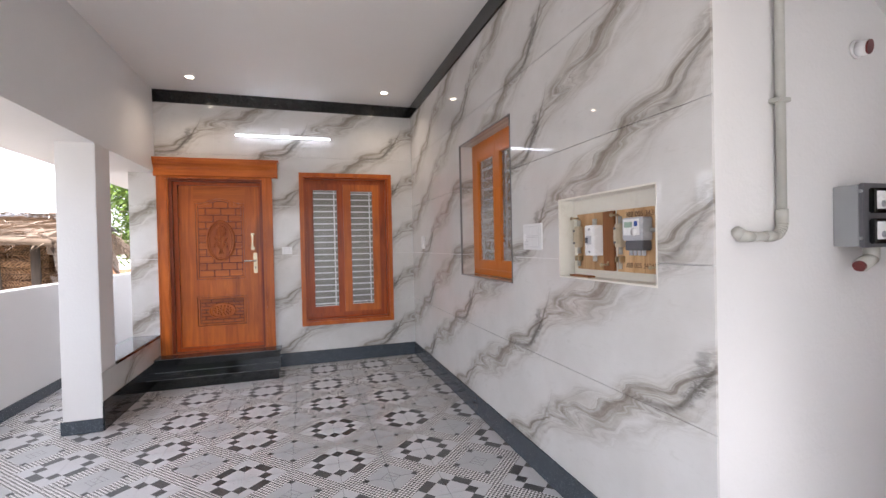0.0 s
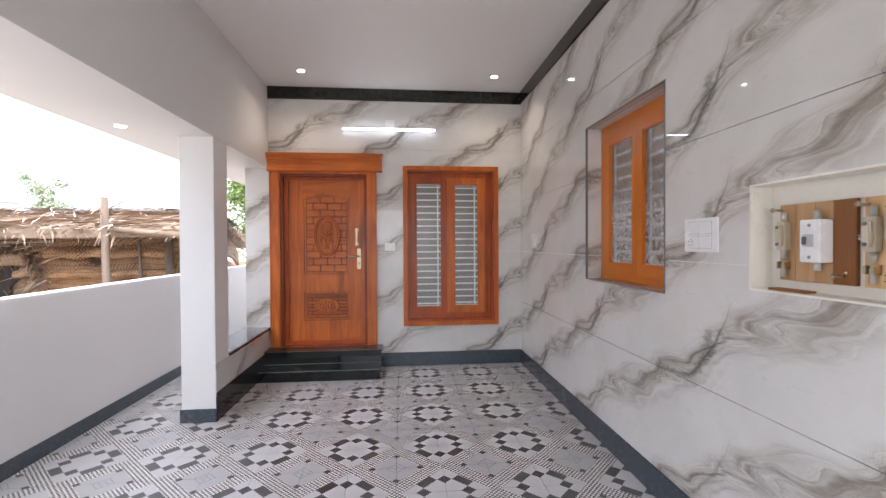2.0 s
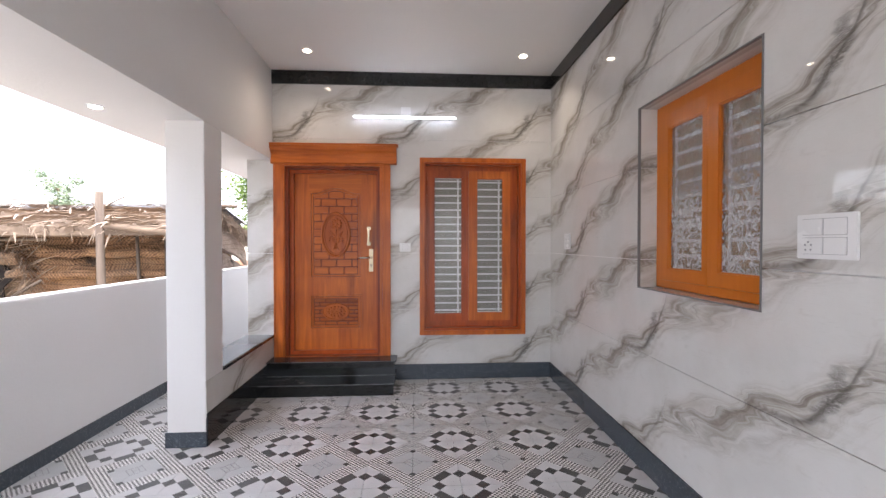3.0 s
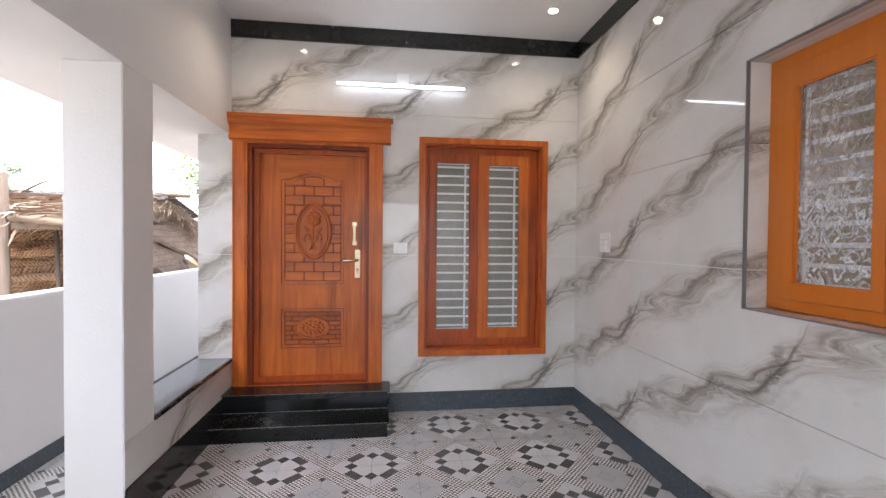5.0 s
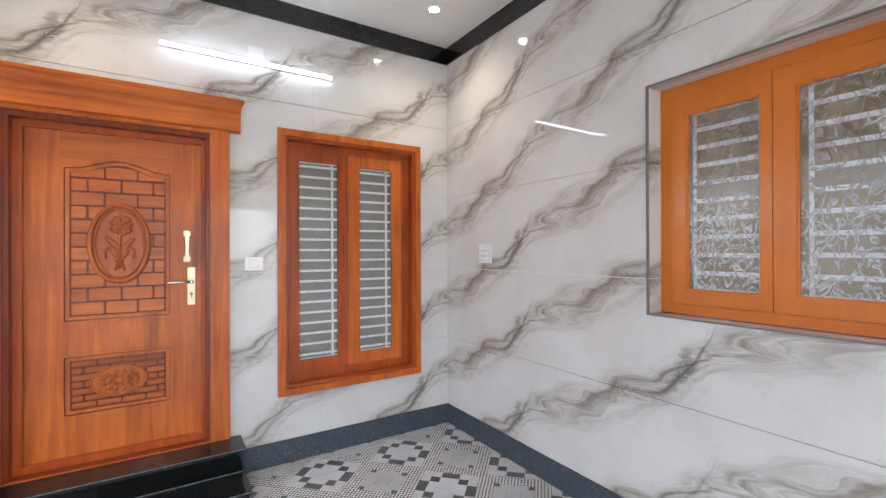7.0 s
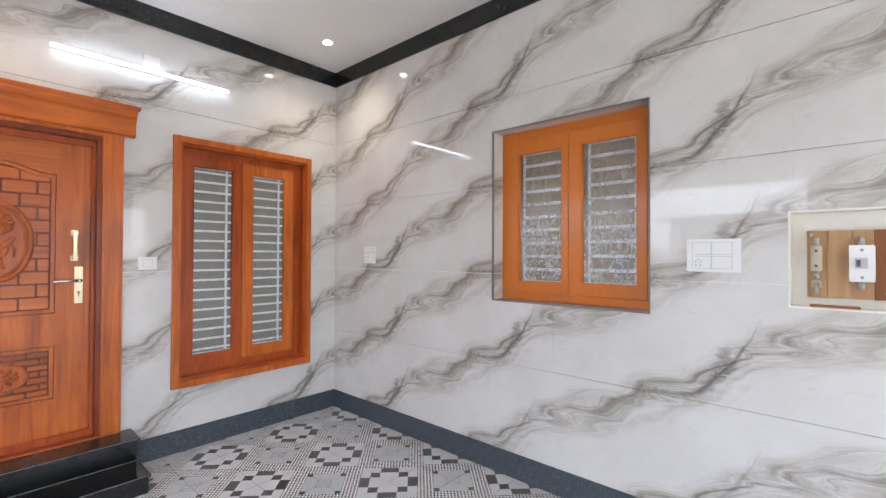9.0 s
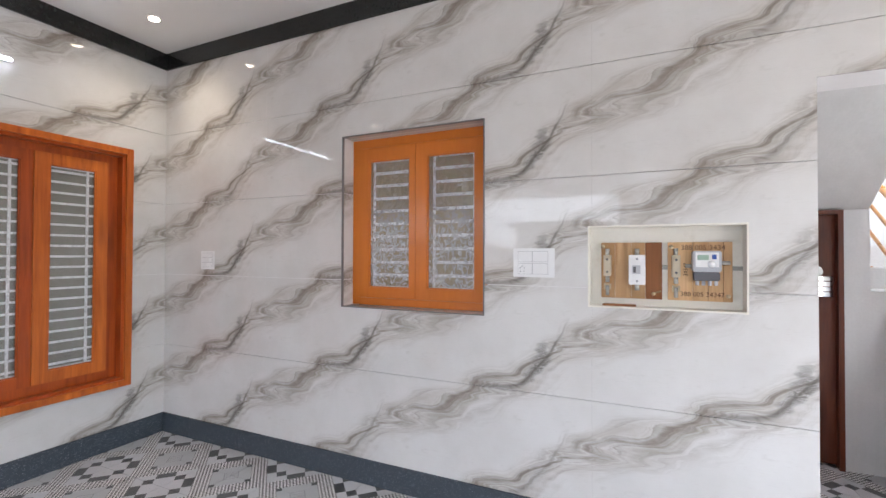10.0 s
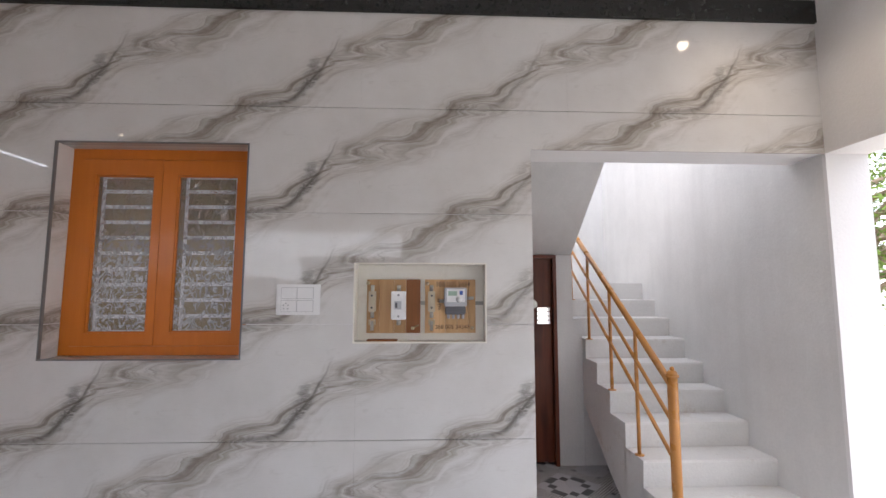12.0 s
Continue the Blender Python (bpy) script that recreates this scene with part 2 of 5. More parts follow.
def wood_net(name, dark, light, axis="Z", rough=0.34, knots=0.85, coat=0.05):
    """Varnished wood, grain along one axis."""
    n = Net(name, rough)
    p = n.world()
    long = {"X": (0.9, 14, 14), "Y": (14, 0.9, 14), "Z": (14, 14, 0.9)}[axis]
    warp = n.noise(p, 2.5, 3)
    q = n.scaled(p, long)
    g = n.noise(q, 1.0, 7, 0.62, 1.4)
    fibre = n.noise(n.scaled(p, tuple(v * 7 for v in long)), 1.0, 3, 0.7)
    plank = n.noise(p, 2.2, 2)
    f = n.m("ADD", n.m("MULTIPLY", g, 0.60), n.m("ADD", n.m("MULTIPLY", plank, 0.30), n.m("MULTIPLY", fibre, 0.12)))
    c = n.mix(n.ramp(f, 0.32, 0.68), dark, light)
    spots = n.noise(n.scaled(p, tuple(min(v, 5) for v in long)), 1.1, 2)
    c = n.mix(n.ramp(spots, 0.61, 0.74, 0, knots), c, tuple(v * 0.3 for v in dark))
    if coat == 0.0:
        c = n.mix(n.ramp(n.random(), 0, 1, 0, 0.55), c, tuple(v * 0.5 for v in dark))
    n.color(c)
    n.bsdf.inputs["Specular IOR Level"].default_value = 0.35
    n.bsdf.inputs["Coat Weight"].default_value = coat
    n.bsdf.inputs["Coat Roughness"].default_value = 0.12
    n.bump(fibre, 0.0004)
    return n.mat


def granite_net(name, base, speck, amount=0.62, rough=0.08, vein=0.0):
    n = Net(name, rough)
    p = n.world()
    s = n.noise(p, 130, 3, 0.75)
    big = n.noise(p, 45, 4, 0.6)
    c = n.mix(n.ramp(s, amount, amount + 0.12), base, speck)
    c = n.mix(n.ramp(big, 0.55, 0.75, 0, 0.35), c, tuple((u + v) / 2 for u, v in zip(base, speck)))
    if vein:
        v = n.noise(n.scaled(p, (3, 3, 3)), 1.6, 8, 0.7, 2.5)
        c = n.mix(n.m("MULTIPLY", n.ramp(n.m("ABSOLUTE", n.m("SUBTRACT", v, 0.5)), 0.0, 0.012, 1, 0), n.ramp(n.noise(p, 2.2, 2), 0.52, 0.62, 0, vein)), c, (0.30, 0.27, 0.24))
    n.color(c)
    n.rough(n.ramp(n.noise(p, 20, 3), 0.3, 0.7, rough * 0.8, rough * 1.5))
    return n.mat


def simple(name, color, rough=0.5, metal=0.0, vary=0.12, scale=25.0, relief=0.0004):
    n = Net(name, rough, metal)
    p = n.world()
    f = n.noise(p, scale, 4, 0.6)
    n.color(n.mix(f, tuple(v * (1 - vary) for v in color), tuple(min(1, v * (1 + vary)) for v in color)))
    n.rough(n.ramp(n.noise(p, scale * 0.4, 3), 0.3, 0.7, rough * 0.8, min(1, rough * 1.2)))
    n.bump(f, relief)
    return n.mat


def lit(name, color, strength):
    n = Net(name, 0.4)
    n.color(n.mix(0.5, color, color))
    n.bsdf.inputs["Emission Color"].default_value = (*color, 1)
    n.bsdf.inputs["Emission Strength"].default_value = strength
    return n.mat


MARBLE = marble_net()
FLOOR = floor_net()
WHITE = plaster("white_paint", (0.74, 0.73, 0.725), 0.05, 0.5)
CEIL = plaster("ceiling_paint", (0.80, 0.785, 0.765), 0.03, 0.6, 0.0006)
CEMENT = plaster("whitewashed_cement", (0.72, 0.715, 0.70), 0.22, 0.75, 0.0016, 0.30)
CEMENT_STEP = plaster("whitewashed_step", (0.74, 0.725, 0.70), 0.24, 0.75, 0.002, -0.6)
BAND = granite_net("black_granite_band", (0.012, 0.013, 0.013), (0.12, 0.12, 0.12), 0.66, 0.12)
SKIRT = granite_net("blue_grey_granite", (0.052, 0.066, 0.082), (0.30, 0.34, 0.38), 0.60, 0.16)
SKIRT_WALL = granite_net("dark_granite", (0.02, 0.022, 0.025), (0.10, 0.11, 0.12), 0.62, 0.10)
BLACK = granite_net("polished_black_granite", (0.008, 0.009, 0.010), (0.06, 0.062, 0.06), 0.67, 0.06, 0.8)
BLACK_PLAIN = granite_net("plain_black_granite", (0.004, 0.005, 0.005), (0.02, 0.022, 0.02), 0.70, 0.06)
PALE_LINE = simple("pale_granite_line", (0.16, 0.17, 0.17), 0.3, 0.0, 0.3, 60.0, 0.0001)
GREY_SLAB = granite_net("polished_grey_granite", (0.15, 0.16, 0.175), (0.26, 0.27, 0.28), 0.55, 0.05)
GROUT = simple("grout", (0.12, 0.12, 0.12), 0.8)
TEAK_Z = wood_net("door_wood", (0.26, 0.045, 0.008), (0.67, 0.175, 0.025), "Z", knots=0.5)
TEAK_X = wood_net("door_wood_cross", (0.26, 0.046, 0.008), (0.66, 0.175, 0.026), "X", knots=0.5)
TEAK_RED = wood_net("door_wood_red", (0.20, 0.030, 0.006), (0.50, 0.095, 0.014), "Z")
# Door wood darkened to carry the shade of the grooves and the rebate.
GROOVE = wood_net("recess_shade_wood", (0.10, 0.014, 0.003), (0.26, 0.040, 0.007), "Z", knots=0.3)
PAINTED = wood_net("orange_painted_wood", (0.57, 0.155, 0.016), (0.65, 0.192, 0.024), "Z", 0.3, 0.0, 0.2)
BROWN = wood_net("brown_door", (0.07, 0.018, 0.008), (0.16, 0.04, 0.015), "Z", 0.4)
BARE = wood_net("bare_board", (0.48, 0.25, 0.10), (0.86, 0.60, 0.34), "Z", 0.6, 0.3, 0.0)
BARE_DARK = wood_net("bare_board_dark", (0.24, 0.085, 0.028), (0.42, 0.17, 0.06), "Z", 0.6, 0.3, 0.0)
STEEL = simple("white_grille", (0.82, 0.83, 0.84), 0.4, 0.0)
CHROME = simple("satin_nickel", (0.70, 0.66, 0.58), 0.22, 1.0, 0.05)
BRASS = simple("brass", (0.50, 0.41, 0.28), 0.34, 1.0, 0.05)
IVORY = simple("ivory_ceramic", (0.55, 0.48, 0.36), 0.35)
PLASTIC = simple("white_plastic", (0.80, 0.80, 0.80), 0.25, 0.0, 0.02)
PVC = simple("grey_pipe", (0.42, 0.415, 0.38), 0.45, 0.0, 0.22, 9.0)
METER_GREY = simple("grey_box_paint", (0.30, 0.31, 0.32), 0.4, 0.0, 0.05)
DARKGREY = simple("dark_box_front", (0.10, 0.10, 0.11), 0.4, 0.0, 0.05)
LIGHTGREY = simple("meter_case", (0.46, 0.47, 0.50), 0.3, 0.0, 0.05)
RED = simple("red_plastic", (0.14, 0.02, 0.02), 0.3)
INK = simple("ink", (0.10, 0.045, 0.025), 0.8)
BLUE = simple("blue_print", (0.04, 0.10, 0.35), 0.5)
GREEN = simple("grey_green_display", (0.30, 0.42, 0.34), 0.3)
RAIL = simple("ochre_enamel", (0.50, 0.22, 0.055), 0.3, 0.0, 0.08)
NICHE = plaster("niche_paint", (0.84, 0.81, 0.73), 0.14, 0.5, 0.001, -0.35)
REVEAL_TRIM = simple("grey_edge_trim", (0.16, 0.16, 0.16), 0.4)
TUBE = lit("tube_glow", (0.86, 0.92, 1.0), 1.8)
LED = lit("downlight_glow", (1.0, 0.86, 0.66), 3.5)
LED_COOL = lit("cool_downlight_glow", (1.0, 0.97, 0.92), 4.0)
DARKROOM = simple("light_block_dark", (0.20, 0.19, 0.18), 0.8)


# ---- mesh tools ----
def box(bm, x0, x1, y0, y1, z0, z1, bevel=0.0):
    m = Matrix.Translation(((x0 + x1) / 2, (y0 + y1) / 2, (z0 + z1) / 2)) @ Matrix.Diagonal((abs(x1 - x0), abs(y1 - y0), abs(z1 - z0), 1))
    made = bmesh.ops.create_cube(bm, size=1, matrix=m)["verts"]
    if bevel:
        edges = list({e for v in made for e in v.link_edges})
        bmesh.ops.bevel(bm, geom=edges, offset=bevel, segments=2, affect="EDGES")
    return bm


def boxes(*rows, bevel=0.0):
    bm = bmesh.new()
    for r in rows:
        box(bm, *r, bevel=bevel)
    return bm


def prism(bm, outline, lo, hi, axis="y"):
    """An outline of (u, v) pushed from lo to hi along an axis; u, v are the other two axes in order."""
    def at(u, v, w):
        return {"x": (w, u, v), "y": (u, w, v), "z": (u, v, w)}[axis]
    a = [bm.verts.new(at(u, v, lo)) for u, v in outline]
    b = [bm.verts.new(at(u, v, hi)) for u, v in outline]
    bm.faces.new(a)
    bm.faces.new(list(reversed(b)))
    for i in range(len(a)):
        j = (i + 1) % len(a)
        bm.faces.new((a[j], a[i], b[i], b[j]))
    bmesh.ops.recalc_face_normals(bm, faces=bm.faces[:])
    return bm


def tube(bm, a, b, r0, r1=None, seg=12):
    a, b = Vector(a), Vector(b)
    r1 = r0 if r1 is None else r1
    turn = (b - a).to_track_quat("Z", "Y").to_matrix().to_4x4()
    m = Matrix.Translation((a + b) / 2) @ turn
    bmesh.ops.create_cone(bm, cap_ends=True, segments=seg, radius1=r0, radius2=r1, depth=(b - a).length, matrix=m)
    return bm


def rope(bm, points, radii, seg=8):
    """One unbroken round bar through the points, level along x."""
    rings = []
    for (x, y, z), rad in zip(points, radii):
        rings.append([bm.verts.new((x, y + rad * math.cos(2 * math.pi * k / seg), z + rad * math.sin(2 * math.pi * k / seg))) for k in range(seg)])
    for a, b in zip(rings, rings[1:]):
        for k in range(seg):
            j = (k + 1) % seg
            bm.faces.new((a[k], a[j], b[j], b[k]))
    bm.faces.new(rings[0])
    bm.faces.new(rings[-1])
    bmesh.ops.recalc_face_normals(bm, faces=bm.faces[:])
    return bm


def ring(bm, outer, inner, y0, y1):
    """A rectangular frame in the xz plane; outer and inner are x0, x1, z0, z1."""
    (a, b, c, d), (e, f, g, h) = outer, inner
    prism(bm, [(a, c), (e, g), (e, h), (a, d)], y0, y1)
    prism(bm, [(b, c), (b, d), (f, h), (f, g)], y0, y1)
    prism(bm, [(a, d), (e, h), (f, h), (b, d)], y0, y1)
    prism(bm, [(a, c), (b, c), (f, g), (e, g)], y0, y1)
    return bm


def part(name, bm, material, parent=None, label="", smooth=False, kind=""):
    """One mesh object under a thing or a part."""
    mesh = bpy.data.meshes.new(name)
    bm.to_mesh(mesh)
    bm.free()
    if smooth:
        for f in mesh.polygons:
            f.use_smooth = True
    mesh.materials.append(material)
    ob = new(name, mesh)
    if parent:
        ob.parent = parent
    return tagged(ob, label, kind=kind)


def thing(name, m, label, category, group="", kind=""):
    ob = new(name)
    ob.empty_display_size = 0.1
    ob.matrix_basis = m
    return tagged(ob, label, category, group, kind)


def structure(name, bm, material, label="", category=""):
    return tagged(part(name, bm, material), label, category, kind="structure")


# ---- large structure ----
XR, XL, YB, YF = 1.30, -1.57, 5.61, -0.41      # right wall, beam side, back wall, entrance line
CEILZ, SOFF, BANDZ = 3.16, 2.255, 3.025
DECK = 3.30

structure("ceiling", boxes((XL, XR, YF, YB, CEILZ, DECK)), CEIL, "smooth off-white plastered porch ceiling", "ceiling")
structure("wall_back", boxes((-1.79, -1.47, 5.62, 5.80, 0, CEILZ), (-1.47, -0.44, 5.62, 5.80, 2.22, CEILZ), (-0.44, -0.05, 5.62, 5.80, 0, CEILZ),
          (-0.05, 1.0, 5.62, 5.80, 0, 0.48), (-0.05, 1.0, 5.62, 5.80, 2.27, CEILZ), (1.0, 1.5, 5.62, 5.80, 0, CEILZ), (-1.47, -0.44, 5.62, 5.80, 0, 0.25)), WHITE, "masonry back wall behind marble tiles", "wall")
structure("wall_right", boxes((1.31, 1.52, 3.80, 5.62, 0, DECK), (1.31, 1.52, 2.76, 3.80, 0, 1.12), (1.31, 1.52, 2.76, 3.80, 2.28, DECK),
          (1.31, 1.52, 2.21, 2.76, 0, DECK), (1.31, 1.52, 1.51, 2.21, 0, 1.21), (1.31, 1.52, 1.51, 2.21, 1.63, DECK), (1.40, 1.52, 1.51, 2.21, 1.21, 1.63),
          (1.31, 1.54, 1.26, 1.51, 0, DECK), (1.31, 1.54, YF, 1.26, SOFF + 0.005, DECK)), WHITE, "masonry side wall behind marble tiles, with a niche and the opening to the stairs", "wall")
structure("beam", boxes((-1.83, XL, YF, 5.80, SOFF, DECK)), WHITE, "off-white painted concrete beam over the pillar", "beam")
structure("pillar", boxes((-1.83, XL, 4.18, 4.45, 0, SOFF), bevel=0.004), WHITE, "square white painted porch pillar", "pillar")
structure("wall_ledge", boxes((-1.82, XL - 0.01, 4.45, 5.62, 0, 0.455)), WHITE, "low wall between the pillar and the back wall", "wall")
structure("beam", boxes((-1.83, XR + 0.24, YF - 0.25, YF, SOFF, DECK)), WHITE, "white painted beam over the front entrance", "beam")
structure("pillar", boxes((XR - 0.003, XR + 0.02, YF - 0.25, YF, 0, SOFF)), WHITE, "white painted entrance pillar beside the staircase", "pillar")
structure("pillar", boxes((-1.83, XL, YF - 0.25, YF, 0, SOFF)), WHITE, "white painted entrance pillar by the passage", "pillar")
structure("ceiling_passage", boxes((-2.33, -1.83, YF - 0.25, 9.0, SOFF, SOFF + 0.12)), WHITE, "white soffit of the side passage canopy", "ceiling")
structure("parapet_wall", boxes((-2.62, -2.48, -2.6, 9.0, -0.3, 1.08), bevel=0.008), WHITE, "white painted boundary wall with a flat top", "wall")
structure("wall_house_side", boxes((-1.79, -1.60, 5.80, 9.0, 0, DECK)), WHITE, "white outer wall of the house along the passage", "wall")

# stairwell
structure("wall_stair_north", boxes((1.54, 4.4, 1.26, 1.45, 0, 4.6)), WHITE, "rough whitewashed stairwell wall", "wall")
structure("wall_stair_south", boxes((XR + 0.02, 1.54, YF - 0.25, YF, -0.1, SOFF), (1.54, 4.4, YF - 0.2, YF, -0.1, 4.6)), CEMENT, "rough whitewashed stairwell wall", "wall")
structure("wall_stair_east", boxes((4.4, 4.6, YF - 0.2, 0.27, 0, 4.6), (4.4, 4.6, 0.45, 1.45, 0, 4.6), (4.4, 4.6, 0.27, 0.45, 0, 1.07), (4.4, 4.6, 0.27, 0.45, 1.275, 4.6)), CEMENT, "rough whitewashed stairwell wall", "wall")
structure("wall_stair_divider", boxes((2.82, 2.95, 0.54, 0.685, 0, 1.80), (2.82, 2.95, 0.462, 0.54, 0, 1.24)), CEMENT, "short whitewashed wall under the stair landing", "wall")
structure("wall_under_stair", boxes((2.822, 2.95, YF, 0.458, 0, 0.535)), CEMENT, "low whitewashed wall under the stairs", "wall")

# unseen enclosures added behind the windows to block daylight
structure("room_light_block", boxes((-1.60, 3.6, 8.0, 8.2, 0, 2.9), (3.4, 3.6, 5.80, 8.0, 0, 2.9), (-1.60, 3.6, 5.80, 8.2, 2.9, DECK), (1.5, 3.6, 5.62, 5.80, 0, 2.9), (1.52, 3.6, 5.45, 5.62, 0, 2.9), (3.4, 3.6, 1.45, 5.45, 0, 2.9), (1.52, 3.6, 1.45, 5.62, 2.9, DECK)), DARKROOM, "unseen dark walls added behind the windows to keep daylight out", "wall")

# trims
structure("trim_band", boxes((XL, XR - 0.018, YB - 0.018, YB, BANDZ, CEILZ)), BAND, "speckled black granite band under the ceiling", "trim")
structure("trim_band", boxes((XR - 0.018, XR, YF, YB, BANDZ, CEILZ)), BAND, "speckled black granite band under the ceiling", "trim")
structure("baseboard", boxes((-0.33, XR - 0.014, YB - 0.015, YB, 0, 0.157), bevel=0.002), SKIRT, "blue-grey granite skirting", "skirting")
structure("baseboard", boxes((XR - 0.015, XR, 1.26, YB, 0, 0.157), bevel=0.002), SKIRT, "blue-grey granite skirting", "skirting")
structure("baseboard", boxes((-2.48, -2.468, -0.6, 9.0, 0, 0.105), bevel=0.002), SKIRT, "blue-grey granite skirting of the boundary wall", "skirting")
structure("baseboard", boxes((-1.84, XL + 0.006, 4.168, 4.18, 0, 0.105), bevel=0.002), SKIRT, "blue-grey granite skirting of the pillar", "skirting")
structure("baseboard", boxes((XL, XL + 0.012, 4.18, YB, 0, 0.23), bevel=0.002), SKIRT_WALL, "dark granite skirting of the low wall", "skirting")
structure("ledge_edge", boxes((XL - 0.006, XL + 0.012, 4.45, YB, 0.455, 0.481), bevel=0.002), BLACK, "black granite front edge of the low wall's slab", "sill")
structure("ledge_slab", boxes((-1.84, XL - 0.006, 4.45, YB, 0.455, 0.48), bevel=0.002), GREY_SLAB, "polished grey granite slab on the low wall", "sill")


# ground
def ground():
    bm = bmesh.new()
    s = 0.0
    for x0, x1, y0, y1 in ((-300, 300, -300, 300),):
        vs = [bm.verts.new(v) for v in ((x0, y0, -0.32), (x1, y0, -0.32), (x1, y1, -0.32), (x0, y1, -0.32))]
        bm.faces.new(vs)
    n = Net("dry_earth", 0.9)
    p = n.world()
    f = n.noise(p, 0.8, 8, 0.65)
    n.color(n.mix(n.ramp(f, 0.3, 0.7), (0.36, 0.325, 0.27), (0.48, 0.44, 0.38)))
    n.bump(f, 0.05)
    structure("ground", bm, n.mat, "dry brown earth around the house", "ground")


ground()
structure("floor", boxes((-2.48, 4.4, YF - 0.25, 9.0, -0.32, -0.010)), GROUT, "patterned grey cement tile floor of the porch", "floor")


# ---- front door ----
def bump_curve(s):
    """0 at the shoulders, 1 in the middle."""
    s = max(-1.0, min(1.0, s))
    return 0.5 * (1 + math.cos(math.pi * s))


def brick_relief(x0, x1, z0, z1, rows, wide, y, arch=0.0):
    """Carved running-bond blocks that stand 7 mm proud."""
    bm = bmesh.new()
    h = (z1 - z0) / rows
    mid = (x0 + x1) / 2
    for r in range(rows):
        lo, hi = z0 + r * h + 0.0055, z0 + (r + 1) * h - 0.0055
        x = x0 - (wide / 2 if r % 2 else 0)
        while x < x1 - 0.01:
            a, b = max(x0, x) + 0.0055, min(x1, x + wide) - 0.0055
            if b - a > 0.02:
                if r == rows - 1 and arch:
                    top = [hi + arch * bump_curve((a + (b - a) * i / 4 - mid) / (x1 - mid)) - arch for i in range(5)]
                    pts = [(a, lo), (b, lo)] + [(b - (b - a) * i / 4, max(top[4 - i], lo + 0.004)) for i in range(5)]
                    prism(bm, pts, y, y + 0.014)
                else:
                    box(bm, a, b, y, y + 0.018, lo, hi, bevel=0.004)
            x += wide
    return bm


def blob(bm, x, y, z, rx, ry, rz, turn=0.0, seg=10):
    m = Matrix.Translation((x, y, z)) @ Matrix.Rotation(turn, 4, "Y") @ Matrix.Diagonal((rx, ry, rz, 1))
    bmesh.ops.create_uvsphere(bm, u_segments=seg, v_segments=max(5, seg // 2 + 1), radius=1, matrix=m)


def oval_ring(bm, cx, cz, rx, rz, r, y, seg=40):
    rings = []
    for i in range(seg):
        t = 2 * math.pi * i / seg
        c, s = math.cos(t), math.sin(t)
        rings.append([bm.verts.new((cx + (rx + r * math.cos(u)) * c, y - r * 0.8 * math.sin(u), cz + (rz + r * math.cos(u)) * s)) for u in (0, math.pi / 4, math.pi / 2, 3 * math.pi / 4, math.pi)])
    for i in range(seg):
        a, b = rings[i], rings[(i + 1) % seg]
        for k in range(4):
            bm.faces.new((a[k], a[k + 1], b[k + 1], b[k]))
    bmesh.ops.recalc_face_normals(bm, faces=bm.faces[:])


def disc(bm, cx, cz, rx, rz, y0, y1, seg=40):
    prism(bm, [(cx + rx * math.cos(2 * math.pi * i / seg), cz + rz * math.sin(2 * math.pi * i / seg)) for i in range(seg)], y0, y1)


def flower_spray(bm, cx, cz, y, k):
    """A rose on a stem with leaves and a ribbon."""
    fz = cz + 0.115 * k
    for rad, n, size in ((0.040, 9, 0.021), (0.022, 6, 0.016)):
        for i in range(n):
            t = 2 * math.pi * i / n + rad * 20
            blob(bm, cx + 0.01 * k + rad * k * math.cos(t), y, fz + rad * k * math.sin(t), size * k, 0.009, size * 0.8 * k, -t)
    blob(bm, cx + 0.01 * k, y - 0.004, fz, 0.014 * k, 0.010, 0.014 * k)
    tube(bm, (cx + 0.005 * k, y, fz - 0.03 * k), (cx - 0.004 * k, y, cz - 0.15 * k), 0.007 * k)
    for sx, sz, ln, tilt in ((-1, 0.0, 0.055, 0.75), (1, -0.01, 0.06, -0.75), (-1, 0.065, 0.035, 1.15), (1, 0.06, 0.045, -1.1), (-1, -0.06, 0.04, 0.4), (1, -0.07, 0.04, -0.4)):
        blob(bm, cx + sx * ln * 0.7 * k, y, cz + (sz + 0.01) * k, 0.015 * k, 0.007, ln * k * 0.8, -tilt if sx < 0 else -tilt)
    for sx in (-1, 1):
        for i in range(8):
            t = math.pi * i / 8
            blob(bm, cx + sx * (0.045 + 0.028 * math.cos(t) * -1) * k, y, cz - (0.055 - 0.03 * math.sin(t)) * k, 0.009 * k, 0.006, 0.009 * k, 0, 6)
        tube(bm, (cx + sx * 0.072 * k, y, cz - 0.055 * k), (cx + sx * 0.066 * k, y, cz - 0.09 * k), 0.008 * k, 0.004 * k)
        tube(bm, (cx + sx * 0.006 * k, y, cz - 0.10 * k), (cx + sx * 0.024 * k, y, cz - 0.16 * k), 0.006 * k)
    box(bm, cx - 0.022 * k, cx + 0.018 * k, y - 0.008, y + 0.004, cz - 0.108 * k, cz - 0.094 * k, 0.002)


